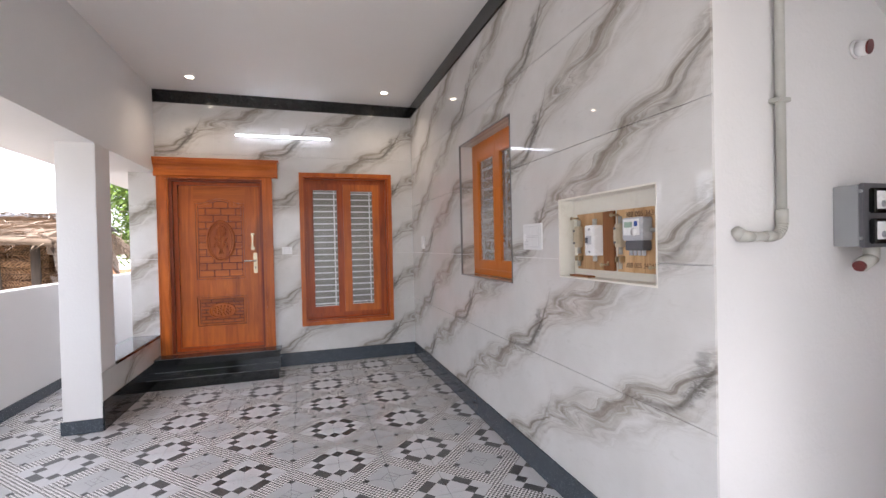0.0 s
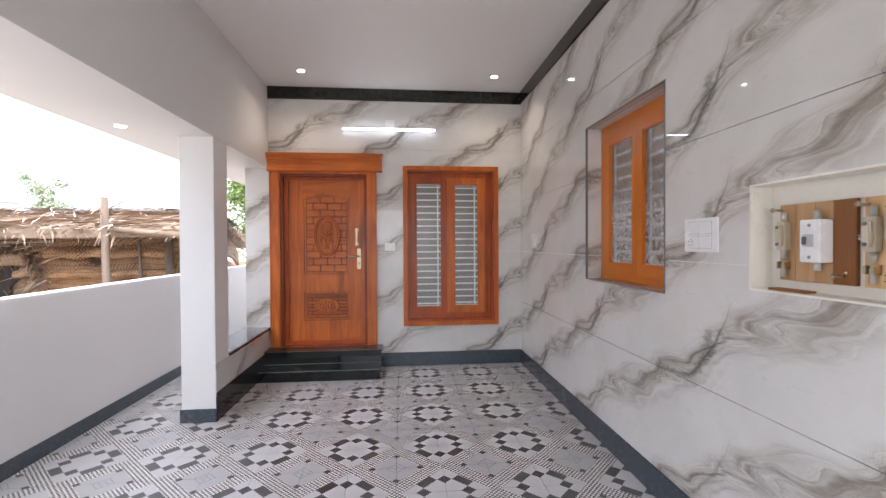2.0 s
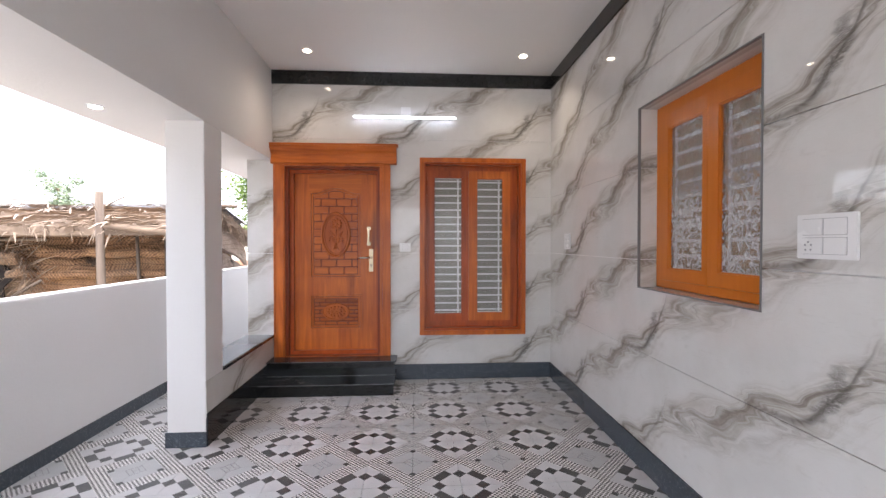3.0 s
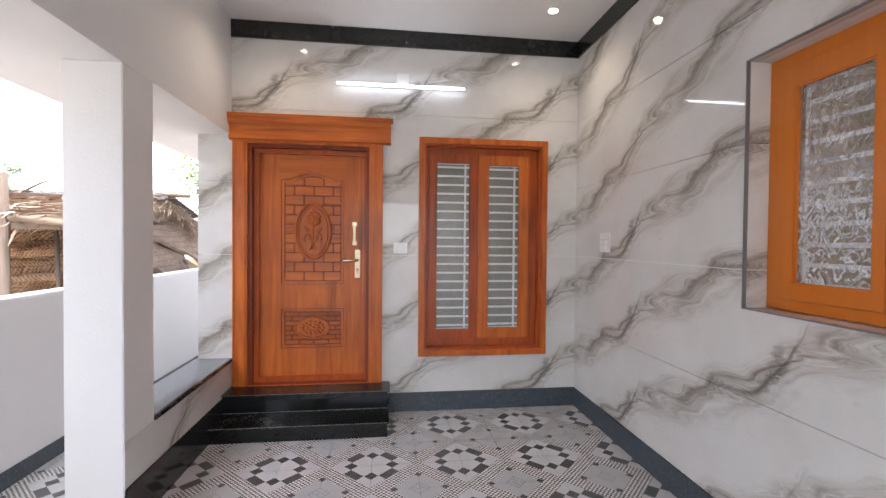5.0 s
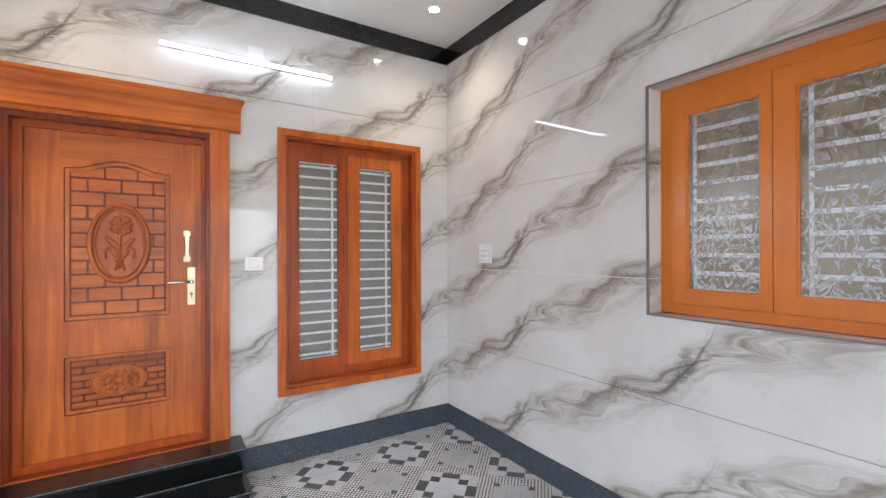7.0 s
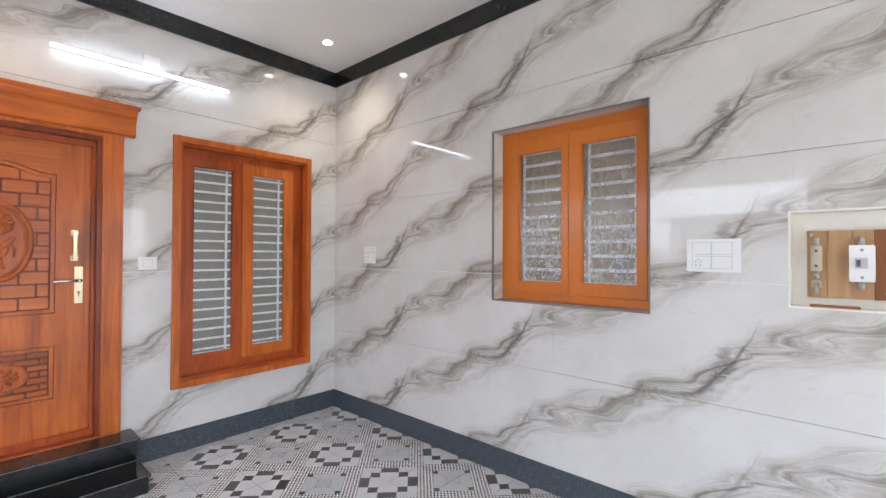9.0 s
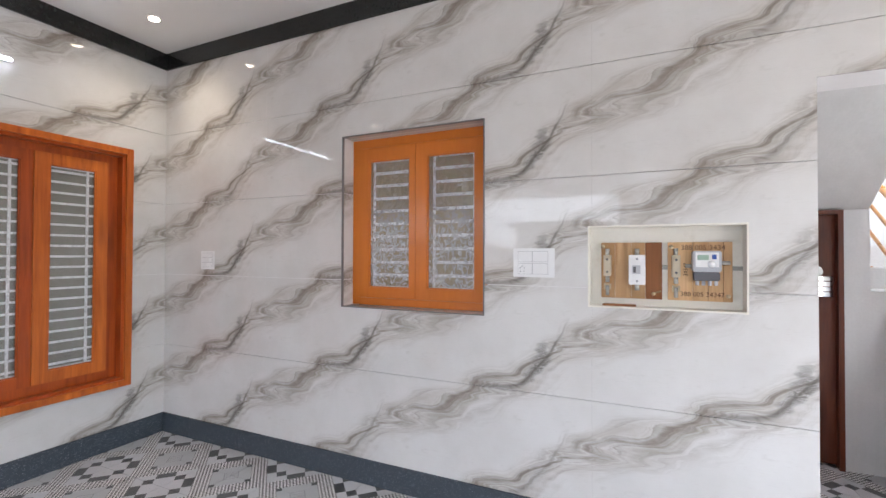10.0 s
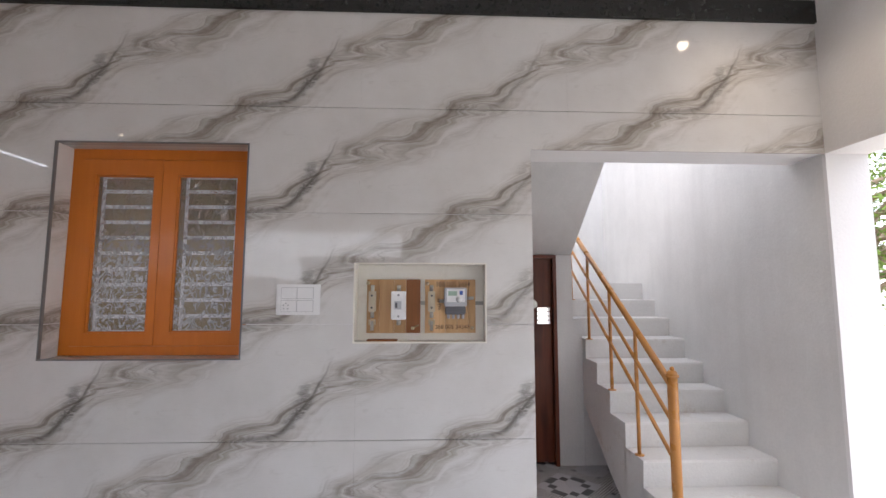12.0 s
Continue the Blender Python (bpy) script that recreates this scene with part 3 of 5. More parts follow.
def front_door():
    door = tagged(new("door_1"), "closed carved teak front door in a wide moulded frame, above black granite steps", "door", kind="structure")
    B = 0.258
    f = part("door_frame", ring(bmesh.new(), (-1.55, -0.38, B - 0.10, 2.215), (-1.442, -0.488, B, 2.215 - 0.02), 5.578, 5.625), TEAK_Z, door, "varnished orange-brown teak door frame")
    bm = bmesh.new()
    for x in (-1.545, -1.462, -0.468, -0.385):
        box(bm, x - 0.007, x + 0.007, 5.570, 5.579, B, 2.21, 0.002)
    part("frame_bead", bm, TEAK_Z, door)
    # Rebate and inner frame take darker wood for the shade of the recess.
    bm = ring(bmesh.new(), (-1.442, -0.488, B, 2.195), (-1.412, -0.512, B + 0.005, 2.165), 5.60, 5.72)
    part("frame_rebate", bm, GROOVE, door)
    bm = ring(bmesh.new(), (-1.412, -0.512, B + 0.005, 2.165), (-1.372, -0.53, B + 0.045, 2.13), 5.655, 5.73)
    part("inner_frame", bm, TEAK_RED, door)
    # moulded head
    bm = bmesh.new()
    prof = [(5.575, 2.215), (5.560, 2.225), (5.560, 2.30), (5.548, 2.325), (5.528, 2.345), (5.515, 2.372), (5.515, 2.398), (5.61, 2.398), (5.61, 2.215)]
    prism(bm, prof, -1.575, -0.315, "x")
    box(bm, -1.592, -0.298, 5.508, 5.61, 2.392, 2.412, 0.003)
    part("door_head", bm, TEAK_X, door, "moulded teak head board")
    # leaf
    y = 5.690
    x0, x1, z0, z1 = -1.372, -0.53, B + 0.045, 2.13
    a, b = -1.222, -0.684          # panel sides
    p1, p2, p3, p4 = 0.515, 0.875, 1.045, 1.945
    leaf = part("door_leaf", boxes((x0, a, y, y + 0.04, z0, z1), (b, x1, y, y + 0.04, z0, z1), (a, b, y, y + 0.04, z0, p1), (a, b, y, y + 0.04, p2, p3), (a, b, y + 0.022, y + 0.04, p1, p2), (a, b, y + 0.022, y + 0.04, p3, z1)), TEAK_Z, door, "carved teak door leaf with two panels")
    mid, half = (a + b) / 2, (b - a) / 2
    bm = bmesh.new()
    n = 24
    curve = [(a + (b - a) * i / n, p4 + 0.055 * bump_curve((a + (b - a) * i / n - mid) / (half * 0.92))) for i in range(n + 1)]
    for (u0, w0), (u1, w1) in zip(curve, curve[1:]):
        prism(bm, [(u0, w0), (u1, w1), (u1, z1), (u0, z1)], y, y + 0.021)
    part("top_rail", bm, TEAK_X, leaf)
    for i, (inset, wide, front) in enumerate(((0.0, 0.017, -0.005), (0.021, 0.019, 0.002))):
        bm = bmesh.new()
        u, v = inset, inset + wide
        ring(bm, (a + u, b - u, p1 + u, p2 - u), (a + v, b - v, p1 + v, p2 - v), y + front, y + 0.02)
        part("panel_moulding", bm, TEAK_Z, leaf)
        bm = bmesh.new()
        prism(bm, [(a + u, p3 + u), (a + v, p3 + v), (a + v, p4 - v), (a + u, p4 - u)], y + front, y + 0.02)
        prism(bm, [(b - u, p3 + u), (b - u, p4 - u), (b - v, p4 - v), (b - v, p3 + v)], y + front, y + 0.02)
        prism(bm, [(a + u, p3 + u), (b - u, p3 + u), (b - v, p3 + v), (a + v, p3 + v)], y + front, y + 0.02)
        arc = [(a + u + (b - a - 2 * u) * k / n, p4 - u + 0.055 * bump_curve((a + (b - a) * k / n - mid) / (half * 0.92))) for k in range(n + 1)]
        low = [(a + v + (b - a - 2 * v) * k / n, q[1] - wide) for k, q in enumerate(arc)]
        for k in range(n):
            prism(bm, [low[k], low[k + 1], arc[k + 1], arc[k]], y + front, y + 0.02)
        part("panel_moulding", bm, TEAK_Z, leaf)
    part("panel_ground", boxes((a + 0.004, b - 0.004, y + 0.019, y + 0.0235, p1 + 0.004, p2 - 0.004), (a + 0.004, b - 0.004, y + 0.019, y + 0.0235, p3 + 0.004, p4 + 0.05)), GROOVE, leaf, "ground of the carved panels, darkened for the shade in the grooves")
    part("carved_blocks", brick_relief(a + 0.042, b - 0.042, p3 + 0.042, p4 + 0.008, 11, 0.157, y + 0.004, 0.045), TEAK_X, leaf, "carved running-bond block pattern")
    part("carved_blocks", brick_relief(a + 0.042, b - 0.042, p1 + 0.042, p2 - 0.042, 7, 0.118, y + 0.006), TEAK_X, leaf, "carved running-bond block pattern")
    bm = bmesh.new()
    disc(bm, mid, 1.500, 0.140, 0.224, y + 0.004, y + 0.02)
    part("medallion_ground", bm, TEAK_Z, leaf)
    bm = bmesh.new()
    oval_ring(bm, mid, 1.500, 0.141, 0.225, 0.013, y + 0.001)
    oval_ring(bm, mid, 1.500, 0.118, 0.200, 0.007, y + 0.001)
    part("oval_medallion", bm, TEAK_Z, leaf, "raised oval medallion", smooth=True)
    bm = bmesh.new()
    flower_spray(bm, mid, 1.500, y - 0.002, 0.98)
    part("carved_rose", bm, TEAK_Z, leaf, "carved rose spray tied with a ribbon", smooth=True)
    bm = bmesh.new()
    disc(bm, mid, (p1 + p2) / 2, 0.132, 0.080, y + 0.005, y + 0.02)
    part("medallion_ground", bm, TEAK_Z, leaf)
    bm = bmesh.new()
    oval_ring(bm, mid, (p1 + p2) / 2, 0.135, 0.082, 0.007, y + 0.003)
    for rx, rz, m, s in ((0.085, 0.048, 14, 0.014), (0.05, 0.028, 9, 0.013)):
        for i in range(m):
            t = 2 * math.pi * i / m
            blob(bm, mid + rx * math.cos(t), y + 0.001, (p1 + p2) / 2 + rz * math.sin(t), s, 0.007, s * 0.8, -t, 8)
    blob(bm, mid, y, (p1 + p2) / 2, 0.02, 0.01, 0.013)
    part("carved_rosette", bm, TEAK_Z, leaf, "small carved rosette in an oval", smooth=True)
    # furniture
    bm = boxes((-0.608, -0.566, y - 0.007, y, 1.115, 1.350), bevel=0.002)
    part("lock_plate", bm, BRASS, leaf, "brushed brass lock plate")
    bm = bmesh.new()
    tube(bm, (-0.587, y, 1.262), (-0.587, y - 0.05, 1.262), 0.011)
    tube(bm, (-0.587, y - 0.048, 1.262), (-0.715, y - 0.050, 1.258), 0.010, 0.008)
    blob(bm, -0.587, y - 0.048, 1.262, 0.013, 0.013, 0.013)
    part("lever_handle", bm, CHROME, leaf, "satin steel lever handle", smooth=True)
    bm = bmesh.new()
    tube(bm, (-0.587, y - 0.002, 1.185), (-0.587, y - 0.009, 1.185), 0.009)
    box(bm, -0.590, -0.584, y - 0.0085, y - 0.005, 1.158, 1.185)
    part("keyhole", bm, DARKGREY, leaf)
    bm = bmesh.new()
    for z in (1.405, 1.565):
        box(bm, -0.630, -0.592, y - 0.012, y, z - 0.018, z + 0.018, 0.004)
        tube(bm, (-0.611, y - 0.004, z), (-0.611, y - 0.038, z), 0.009)
    prism(bm, [(-0.622, 1.40), (-0.600, 1.40), (-0.603, 1.485), (-0.600, 1.57), (-0.622, 1.57), (-0.619, 1.485)], y - 0.044, y - 0.034)
    part("pull_handle", bm, BRASS, leaf, "brass pull handle")


front_door()

door_steps = thing("door_steps", pose(0, 0, 0), "two polished black granite steps below the front door", "steps")
part("step", boxes((-1.565, -0.33, 5.135, YB, 0, 0.094), bevel=0.001), BLACK_PLAIN, door_steps)
part("tread", boxes((-1.565, -0.318, 5.125, YB, 0.094, 0.112), bevel=0.003), BLACK, door_steps, "polished black granite tread")
# Grey strips paint the glint of the polished nosings.
part("nosing_glint", boxes((-1.565, -0.322, 5.121, 5.125, 0.106, 0.1105), bevel=0.001), PALE_LINE, door_steps, "thin grey strip for the glint along the tread's edge")
part("step", boxes((-1.565, -0.33, 5.395, YB, 0.112, 0.238), bevel=0.001), BLACK_PLAIN, door_steps)
part("joint", boxes((-1.565, -0.33, 5.391, 5.395, 0.112, 0.1155)), PALE_LINE, door_steps, "thin grey joint at the foot of the riser")
part("tread", boxes((-1.585, -0.312, 5.382, YB, 0.238, 0.256), bevel=0.003), BLACK, door_steps, "polished black granite tread")
part("nosing_glint", boxes((-1.585, -0.316, 5.378, 5.382, 0.250, 0.2545), bevel=0.001), PALE_LINE, door_steps, "thin grey strip for the glint along the tread's edge")


# ---- windows ----
def film_net(name, wrinkle):
    """Clear pane under a wrinkled protective film."""
    n = Net(name, 0.12)
    p = n.world()
    w = n.noise(n.scaled(p, (1, 1, 0.7)), 13, 2, 0.5, 2.6)
    crease = n.m("ABSOLUTE", n.m("SUBTRACT", w, 0.5))
    crease = n.ramp(crease, 0.0, 0.055, 1, 0)
    fine = n.noise(p, 30, 3, 0.6, 2.0)
    g = n.nodes.new("ShaderNodeBsdfGlossy")
    g.inputs["Roughness"].default_value = 0.14
    b = n.nodes.new("ShaderNodeBump")
    b.inputs["Distance"].default_value = 0.004 * wrinkle
    n.put(b.inputs["Height"], n.m("ADD", n.m("MULTIPLY", w, 2.0), n.m("ADD", crease, n.m("MULTIPLY", fine, 0.3))))
    n.put(g.inputs["Normal"], b.outputs[0])
    t = n.nodes.new("ShaderNodeBsdfTransparent")
    fr = n.nodes.new("ShaderNodeFresnel")
    fr.inputs["IOR"].default_value = 1.5
    mx = n.nodes.new("ShaderNodeMixShader")
    n.put(mx.inputs[0], n.m("ADD", n.m("MULTIPLY", fr.outputs[0], 0.45), n.m("MULTIPLY_ADD", crease, 0.45 * wrinkle, 0.035 * wrinkle)))
    n.put(mx.inputs[1], t.outputs[0])
    n.put(mx.inputs[2], g.outputs[0])
    # White diffuse along the creases paints their glints, stronger low down.
    df = n.nodes.new("ShaderNodeBsdfDiffuse")
    df.inputs["Color"].default_value = (0.8, 0.8, 0.8, 1)
    m2 = n.nodes.new("ShaderNodeMixShader")
    patch = n.ramp(n.split(p)[2], 1.85, 1.60, 0.10, 0.85)
    n.put(m2.inputs[0], n.m("MULTIPLY", n.m("MULTIPLY_ADD", crease, 0.95, 0.05), n.m("MULTIPLY", patch, wrinkle)))
    n.put(m2.inputs[1], mx.outputs[0])
    n.put(m2.inputs[2], df.outputs[0])
    n.links.new(m2.outputs[0], n.nodes["Material Output"].inputs[0])
    return n.mat


FILM = film_net("film_covered_glass", 1.0)
CLEAR = film_net("smooth_film_glass", 0.12)
OLIVE = simple("olive_backing", (0.28, 0.225, 0.12), 0.6, 0.0, 0.25, 6.0)
GREY_BACKING = simple("grey_backing", (0.24, 0.235, 0.205), 0.6, 0.0, 0.25, 6.0)


def grille(name, parent, x0, x1, z0, z1, count, y, rods):
    bm = bmesh.new()
    if count < 12:
        heights = [z0 + (z1 - z0) * (i + 1) / (count + 1) for i in range(count)]
    else:
        heights = [z0 + (z1 - z0) * (i + 0.5) / count for i in range(count)]
    half = 0.010 if count < 12 else 0.008
    for z in heights:
        box(bm, min(rods) if count < 12 else x0, x1, y, y + 0.006, z - half, z + half)
    for x in rods:
        box(bm, x - 0.008, x + 0.008, y + 0.006, y + 0.014, z0, z1)
    for z in (z0 + 0.004, z1 - 0.004):
        box(bm, min(rods) if count < 12 else x0, x1, y + 0.006, y + 0.012, z - 0.009, z + 0.009)
    part(name, bm, STEEL, parent, "white painted steel window grille")


def shutter(parent, outer, inner, y, mat, n, rods, glass, deep=0.03):
    """One leaf: frame, pane, grille bars behind and an added opaque backing sheet."""
    s = part("shutter", ring(bmesh.new(), outer, inner, y, y + deep), mat, parent)
    bm = bmesh.new()
    ring(bm, (inner[0], inner[1], inner[2], inner[3]), (inner[0] + 0.008, inner[1] - 0.008, inner[2] + 0.008, inner[3] - 0.008), y + 0.006, y + 0.018)
    part("glazing_bead", bm, mat, s)
    i0, i1, k0, k1 = inner
    part("pane", boxes((i0, i1, y + 0.018, y + 0.022, k0, k1)), glass, s, "glass pane under wrinkled clear film")
    grille("grille", s, i0, i1, k0, k1, n, y + 0.026, rods)
    # Opaque sheet added in place of the dim room between the bars.
    part("backing_sheet", boxes((i0 - 0.01, i1 + 0.01, y + 0.044, y + 0.049, k0 - 0.01, k1 + 0.01)), OLIVE if glass == FILM else GREY_BACKING, s, "dull opaque sheet added for the dim room behind the bars")


def window_back():
    w = tagged(new("window_1"), "closed tall teak casement window with white grille bars beside the front door", "window", kind="structure")
    part("window_frame", ring(bmesh.new(), (-0.08, 1.025, 0.461, 2.292), (-0.032, 0.978, 0.508, 2.246), 5.580, 5.625), TEAK_Z, w, "varnished teak window casing")
    part("window_reveal", ring(bmesh.new(), (-0.032, 0.978, 0.508, 2.246), (-0.012, 0.955, 0.530, 2.225), 5.60, 5.70), TEAK_RED, w, "dark red reveal boards")
    part("mullion", ring(bmesh.new(), (-0.012, 0.955, 0.530, 2.225), (0.02, 0.86, 0.61, 2.15), 5.665, 5.70), TEAK_RED, w)
    shutter(w, (0.0, 0.445, 0.595, 2.17), (0.070, 0.366, 0.668, 2.100), 5.648, TEAK_RED, 19, (0.325,), CLEAR)
    shutter(w, (0.432, 0.875, 0.60, 2.165), (0.517, 0.797, 0.678, 2.088), 5.634, TEAK_Z, 19, (0.757,), CLEAR)


def window_side():
    w = tagged(new("window_2"), "closed orange painted casement window set deep in the marble wall", "window", kind="structure")
    w.matrix_basis = pose(1.42, 3.78, 0, 0, 0, -90)
    part("window_frame", ring(bmesh.new(), (0.0, 1.0, 1.137, 2.262), (0.052, 0.955, 1.185, 2.205), 0.0, 0.06), PAINTED, w, "orange painted window frame")
    shutter(w, (0.054, 0.4885, 1.187, 2.203), (0.129, 0.447, 1.255, 2.115), -0.003, PAINTED, 9, (0.155, 0.435), FILM)
    shutter(w, (0.4915, 0.953, 1.187, 2.203), (0.572, 0.902, 1.258, 2.118), -0.003, PAINTED, 9, (0.61, 0.885), FILM)


window_back()
window_side()
structure("trim_window", boxes((1.295, 1.312, 3.776, 3.783, 1.129, 2.267), (1.295, 1.312, 2.777, 2.784, 1.129, 2.267), (1.295, 1.312, 2.784, 3.776, 1.129, 1.136), (1.295, 1.312, 2.784, 3.776, 2.260, 2.267)), REVEAL_TRIM, "thin dark edge trim around the side window", "trim")

# ---- light fittings ----
def downlight(x, y, z, glow):
    d = thing("downlight", pose(x, y, z), "small round recessed ceiling downlight, lit", "downlight", "ceiling downlights")
    bm = bmesh.new()
    tube(bm, (0, 0, 0.002), (0, 0, -0.006), 0.050, 0.046, 28)
    rim = part("trim_ring", bm, PLASTIC, d, smooth=True)
    bm = bmesh.new()
    tube(bm, (0, 0, 0), (0, 0, -0.009), 0.036, 0.034, 28)
    part("lens", bm, glow, rim)
    return d


for i, (x, y) in enumerate(((-1.10, 5.12), (0.88, 5.12), (-1.10, 2.60), (0.88, 2.60), (-1.10, 0.10), (0.86, 0.10))):
    if y == 2.60:
        continue
    downlight(x, y, CEILZ, LED)
    s = new("downlight_beam", bpy.data.lights.new("downlight_beam", "SPOT"))
    s.data.energy, s.data.color, s.data.spot_size, s.data.spot_blend, s.data.shadow_soft_size = 3.0, (1.0, 0.84, 0.64), radians(140), 1.0, 0.03
    s.matrix_world = look((x, y, CEILZ - 0.02), (x, y + 0.001, 0))
downlight(-2.08, 3.89, SOFF, LED_COOL)
downlight(-2.08, 1.2, SOFF, LED_COOL)

tube_light = thing("tube_light", pose(-0.23, YB, 2.70), "lit white batten tube light on the marble wall above the door", "tube light")
part("batten", boxes((-0.525, 0.525, -0.024, 0, -0.012, 0.016), bevel=0.003), PLASTIC, tube_light, "slim white batten")
part("diffuser", boxes((-0.52, 0.52, -0.040, -0.024, -0.010, 0.008), bevel=0.004), TUBE, tube_light, "glowing diffuser")
junction = thing("junction_box", pose(-0.22, YB, 2.762), "small square white junction box on the marble wall", "junction box")
part("cover", boxes((-0.05, 0.05, -0.022, 0, -0.045, 0.045), bevel=0.003), PLASTIC, junction)


# ---- switches ----
GAP_GREY = simple("shadow_gap_plastic", (0.42, 0.42, 0.43), 0.4, 0.0, 0.02)


def switch_plate(m, w, h, cells, label, socket=False):
    s = thing("switch_plate", m, label, "switch plate")
    plate = part("plate", boxes((0, w, -0.010, 0, -h, 0), bevel=0.003), PLASTIC, s)
    for (a, b, c, d) in cells:
        # Grey plate under each rocker paints the shade in its gap.
        part("gap_shade_line", boxes((a - 0.0018, b + 0.0018, -0.0104, -0.0095, -d - 0.0018, -c + 0.0018)), GAP_GREY, plate)
        part("rocker", boxes((a, b, -0.0135, -0.0095, -d, -c), bevel=0.0015), PLASTIC, plate)
    if socket:
        # Grey studs stand for the dark of the socket holes.
        bm = bmesh.new()
        for (x, z) in ((0.052, -0.098), (0.040, -0.108), (0.064, -0.108), (0.042, -0.126), (0.062, -0.126)):
            tube(bm, (x, -0.013, z), (x, -0.0152, z), 0.0035, seg=8)
        part("socket_holes", bm, METER_GREY, plate)


right = lambda y, z: pose(XR, y, z, 0, 0, -90)
switch_plate(right(2.605, 1.515), 0.226, 0.158, ((0.028, 0.105, 0.018, 0.073), (0.109, 0.190, 0.018, 0.073), (0.028, 0.105, 0.084, 0.140), (0.109, 0.190, 0.084, 0.140)), "white four-module switch and socket plate on marble", True)
switch_plate(right(5.155, 1.502), 0.150, 0.145, ((0.02, 0.13, 0.018, 0.050), (0.02, 0.13, 0.056, 0.088), (0.02, 0.13, 0.094, 0.126)), "white three-row switch plate on marble near the corner")
switch_plate(pose(-0.288, YB, 1.412), 0.115, 0.088, ((0.03, 0.085, 0.018, 0.068),), "white single bell switch between door and window")

# ---- meter niche ----
chip = thing("tile_offcut", pose(1.33, 2.06, 1.2185), "dark stone offcut lying on the niche floor", "offcut")
part("stone", boxes((-0.015, 0.03, -0.08, 0.08, 0, 0.009), bevel=0.002), BARE_DARK, chip)

structure("niche", boxes((1.392, 1.400, 1.51, 2.21, 1.21, 1.63), (1.2985, 1.392, 2.202, 2.21, 1.21, 1.63), (1.2985, 1.392, 1.51, 1.518, 1.21, 1.63), (1.2985, 1.392, 1.518, 2.202, 1.622, 1.63), (1.2985, 1.392, 1.518, 2.202, 1.21, 1.218)), NICHE, "shallow cream painted wall niche for the meters", "niche")


def board(name, m, widths, mats, label):
    """A back board of upright planks; returns the thing."""
    t = thing(name, m, label, "meter board")
    x = 0.0
    for w, mat in zip(widths, mats):
        part("plank", boxes((x + 0.0008, x + w - 0.0008, 0, 0.014, 0, 0.288), bevel=0.001), mat, t)
        x += w
    return t


def writing(text, m, size, parent):
    c = bpy.data.curves.new("writing", "FONT")
    c.body, c.size, c.extrude = text, size, 0.0003
    o = new("writing_tmp", c)
    bpy.context.view_layer.update()
    mesh = bpy.data.meshes.new_from_object(o)
    bpy.data.objects.remove(o)
    mesh.name = "handwritten_number"
    mesh.materials.append(INK)
    ob = new("handwritten_number", mesh)
    ob.parent = parent
    ob.matrix_basis = m
    return tagged(ob, "brown handwritten number")


def cutout(m, k, label):
    """Ceramic fuse carrier with pipe stubs and a small brass link below."""
    t = thing("fuse_carrier", m, label, "fuse")
    body = part("carrier", boxes((-0.019, 0.019, -0.030, 0, -0.055, 0.055), (-0.013, 0.013, -0.042, -0.030, -0.040, 0.040), bevel=0.003), IVORY, t, "ivory ceramic fuse carrier")
    for z in (-0.032, 0.032):
        bm = bmesh.new()
        tube(bm, (0, -0.041, z), (0, -0.046, z), 0.006)
        part("screw", bm, DARKGREY, body)
    bm = bmesh.new()
    tube(bm, (0, -0.012, 0.055), (0, -0.012, 0.088), 0.010)
    part("conduit_stub", bm, PVC, t, smooth=True)
    bm = bmesh.new()
    tube(bm, (0, -0.012, -0.055), (0, -0.012, -0.088), 0.010)
    part("conduit_stub", bm, PVC, t, smooth=True)
    part("link_block", boxes((-0.017, -0.009, -0.03, 0, -0.125, -0.098), (0.009, 0.017, -0.03, 0, -0.125, -0.098), (-0.017, 0.017, -0.012, 0, -0.104, -0.096), bevel=0.001), BRASS, t, "brass link block")
    bm = bmesh.new()
    tube(bm, (0, -0.014, -0.105), (0, -0.014, -0.155), 0.009)
    part("cable_end", bm, PVC, t, smooth=True)


nb = lambda y, z: pose(1.392 - 0.016, y, z, 0, 0, -90)
b1 = board("meter_board", nb(2.150, 1.256), (0.068, 0.078, 0.066, 0.078), (BARE, BARE, BARE, BARE_DARK), "wooden fuse board of pale and dark planks in the wall niche")
b2 = board("meter_board", nb(1.836, 1.256), (0.110, 0.066, 0.062, 0.038), (BARE, BARE, BARE, BARE), "wooden meter board of pale planks in the wall niche")
writing("388 005 34347", pose(0.055, -0.0006, 0.022, 90, 0, 0), 0.031, b2)
writing("388 005 3434", pose(0.058, -0.0006, 0.250, 90, 0, 0), 0.034, b2)
writing("34347", pose(0.088, -0.0006, 0.12, 90, -90, 0), 0.026, b2)
cutout(nb(2.118, 1.425), 1, "ivory ceramic fuse carrier on the fuse board")
cutout(nb(1.800, 1.425), 1, "ivory ceramic fuse carrier on the meter board")
brk = thing("circuit_breaker", nb(2.015, 1.330), "white circuit breaker box on the fuse board", "circuit breaker")
brk_case = part("case", boxes((0, 0.078, -0.052, 0, 0, 0.150), bevel=0.003), PLASTIC, brk)
part("face", boxes((0.018, 0.055, -0.058, -0.052, 0.055, 0.098), bevel=0.001), LIGHTGREY, brk_case, "pale grey raised face")
for z in (0.018, 0.130):
    bm = bmesh.new()
    tube(bm, (0.039, -0.052, z), (0.039, -0.0545, z), 0.006, seg=12)
    part("cover_screw", bm, METER_GREY, brk_case)
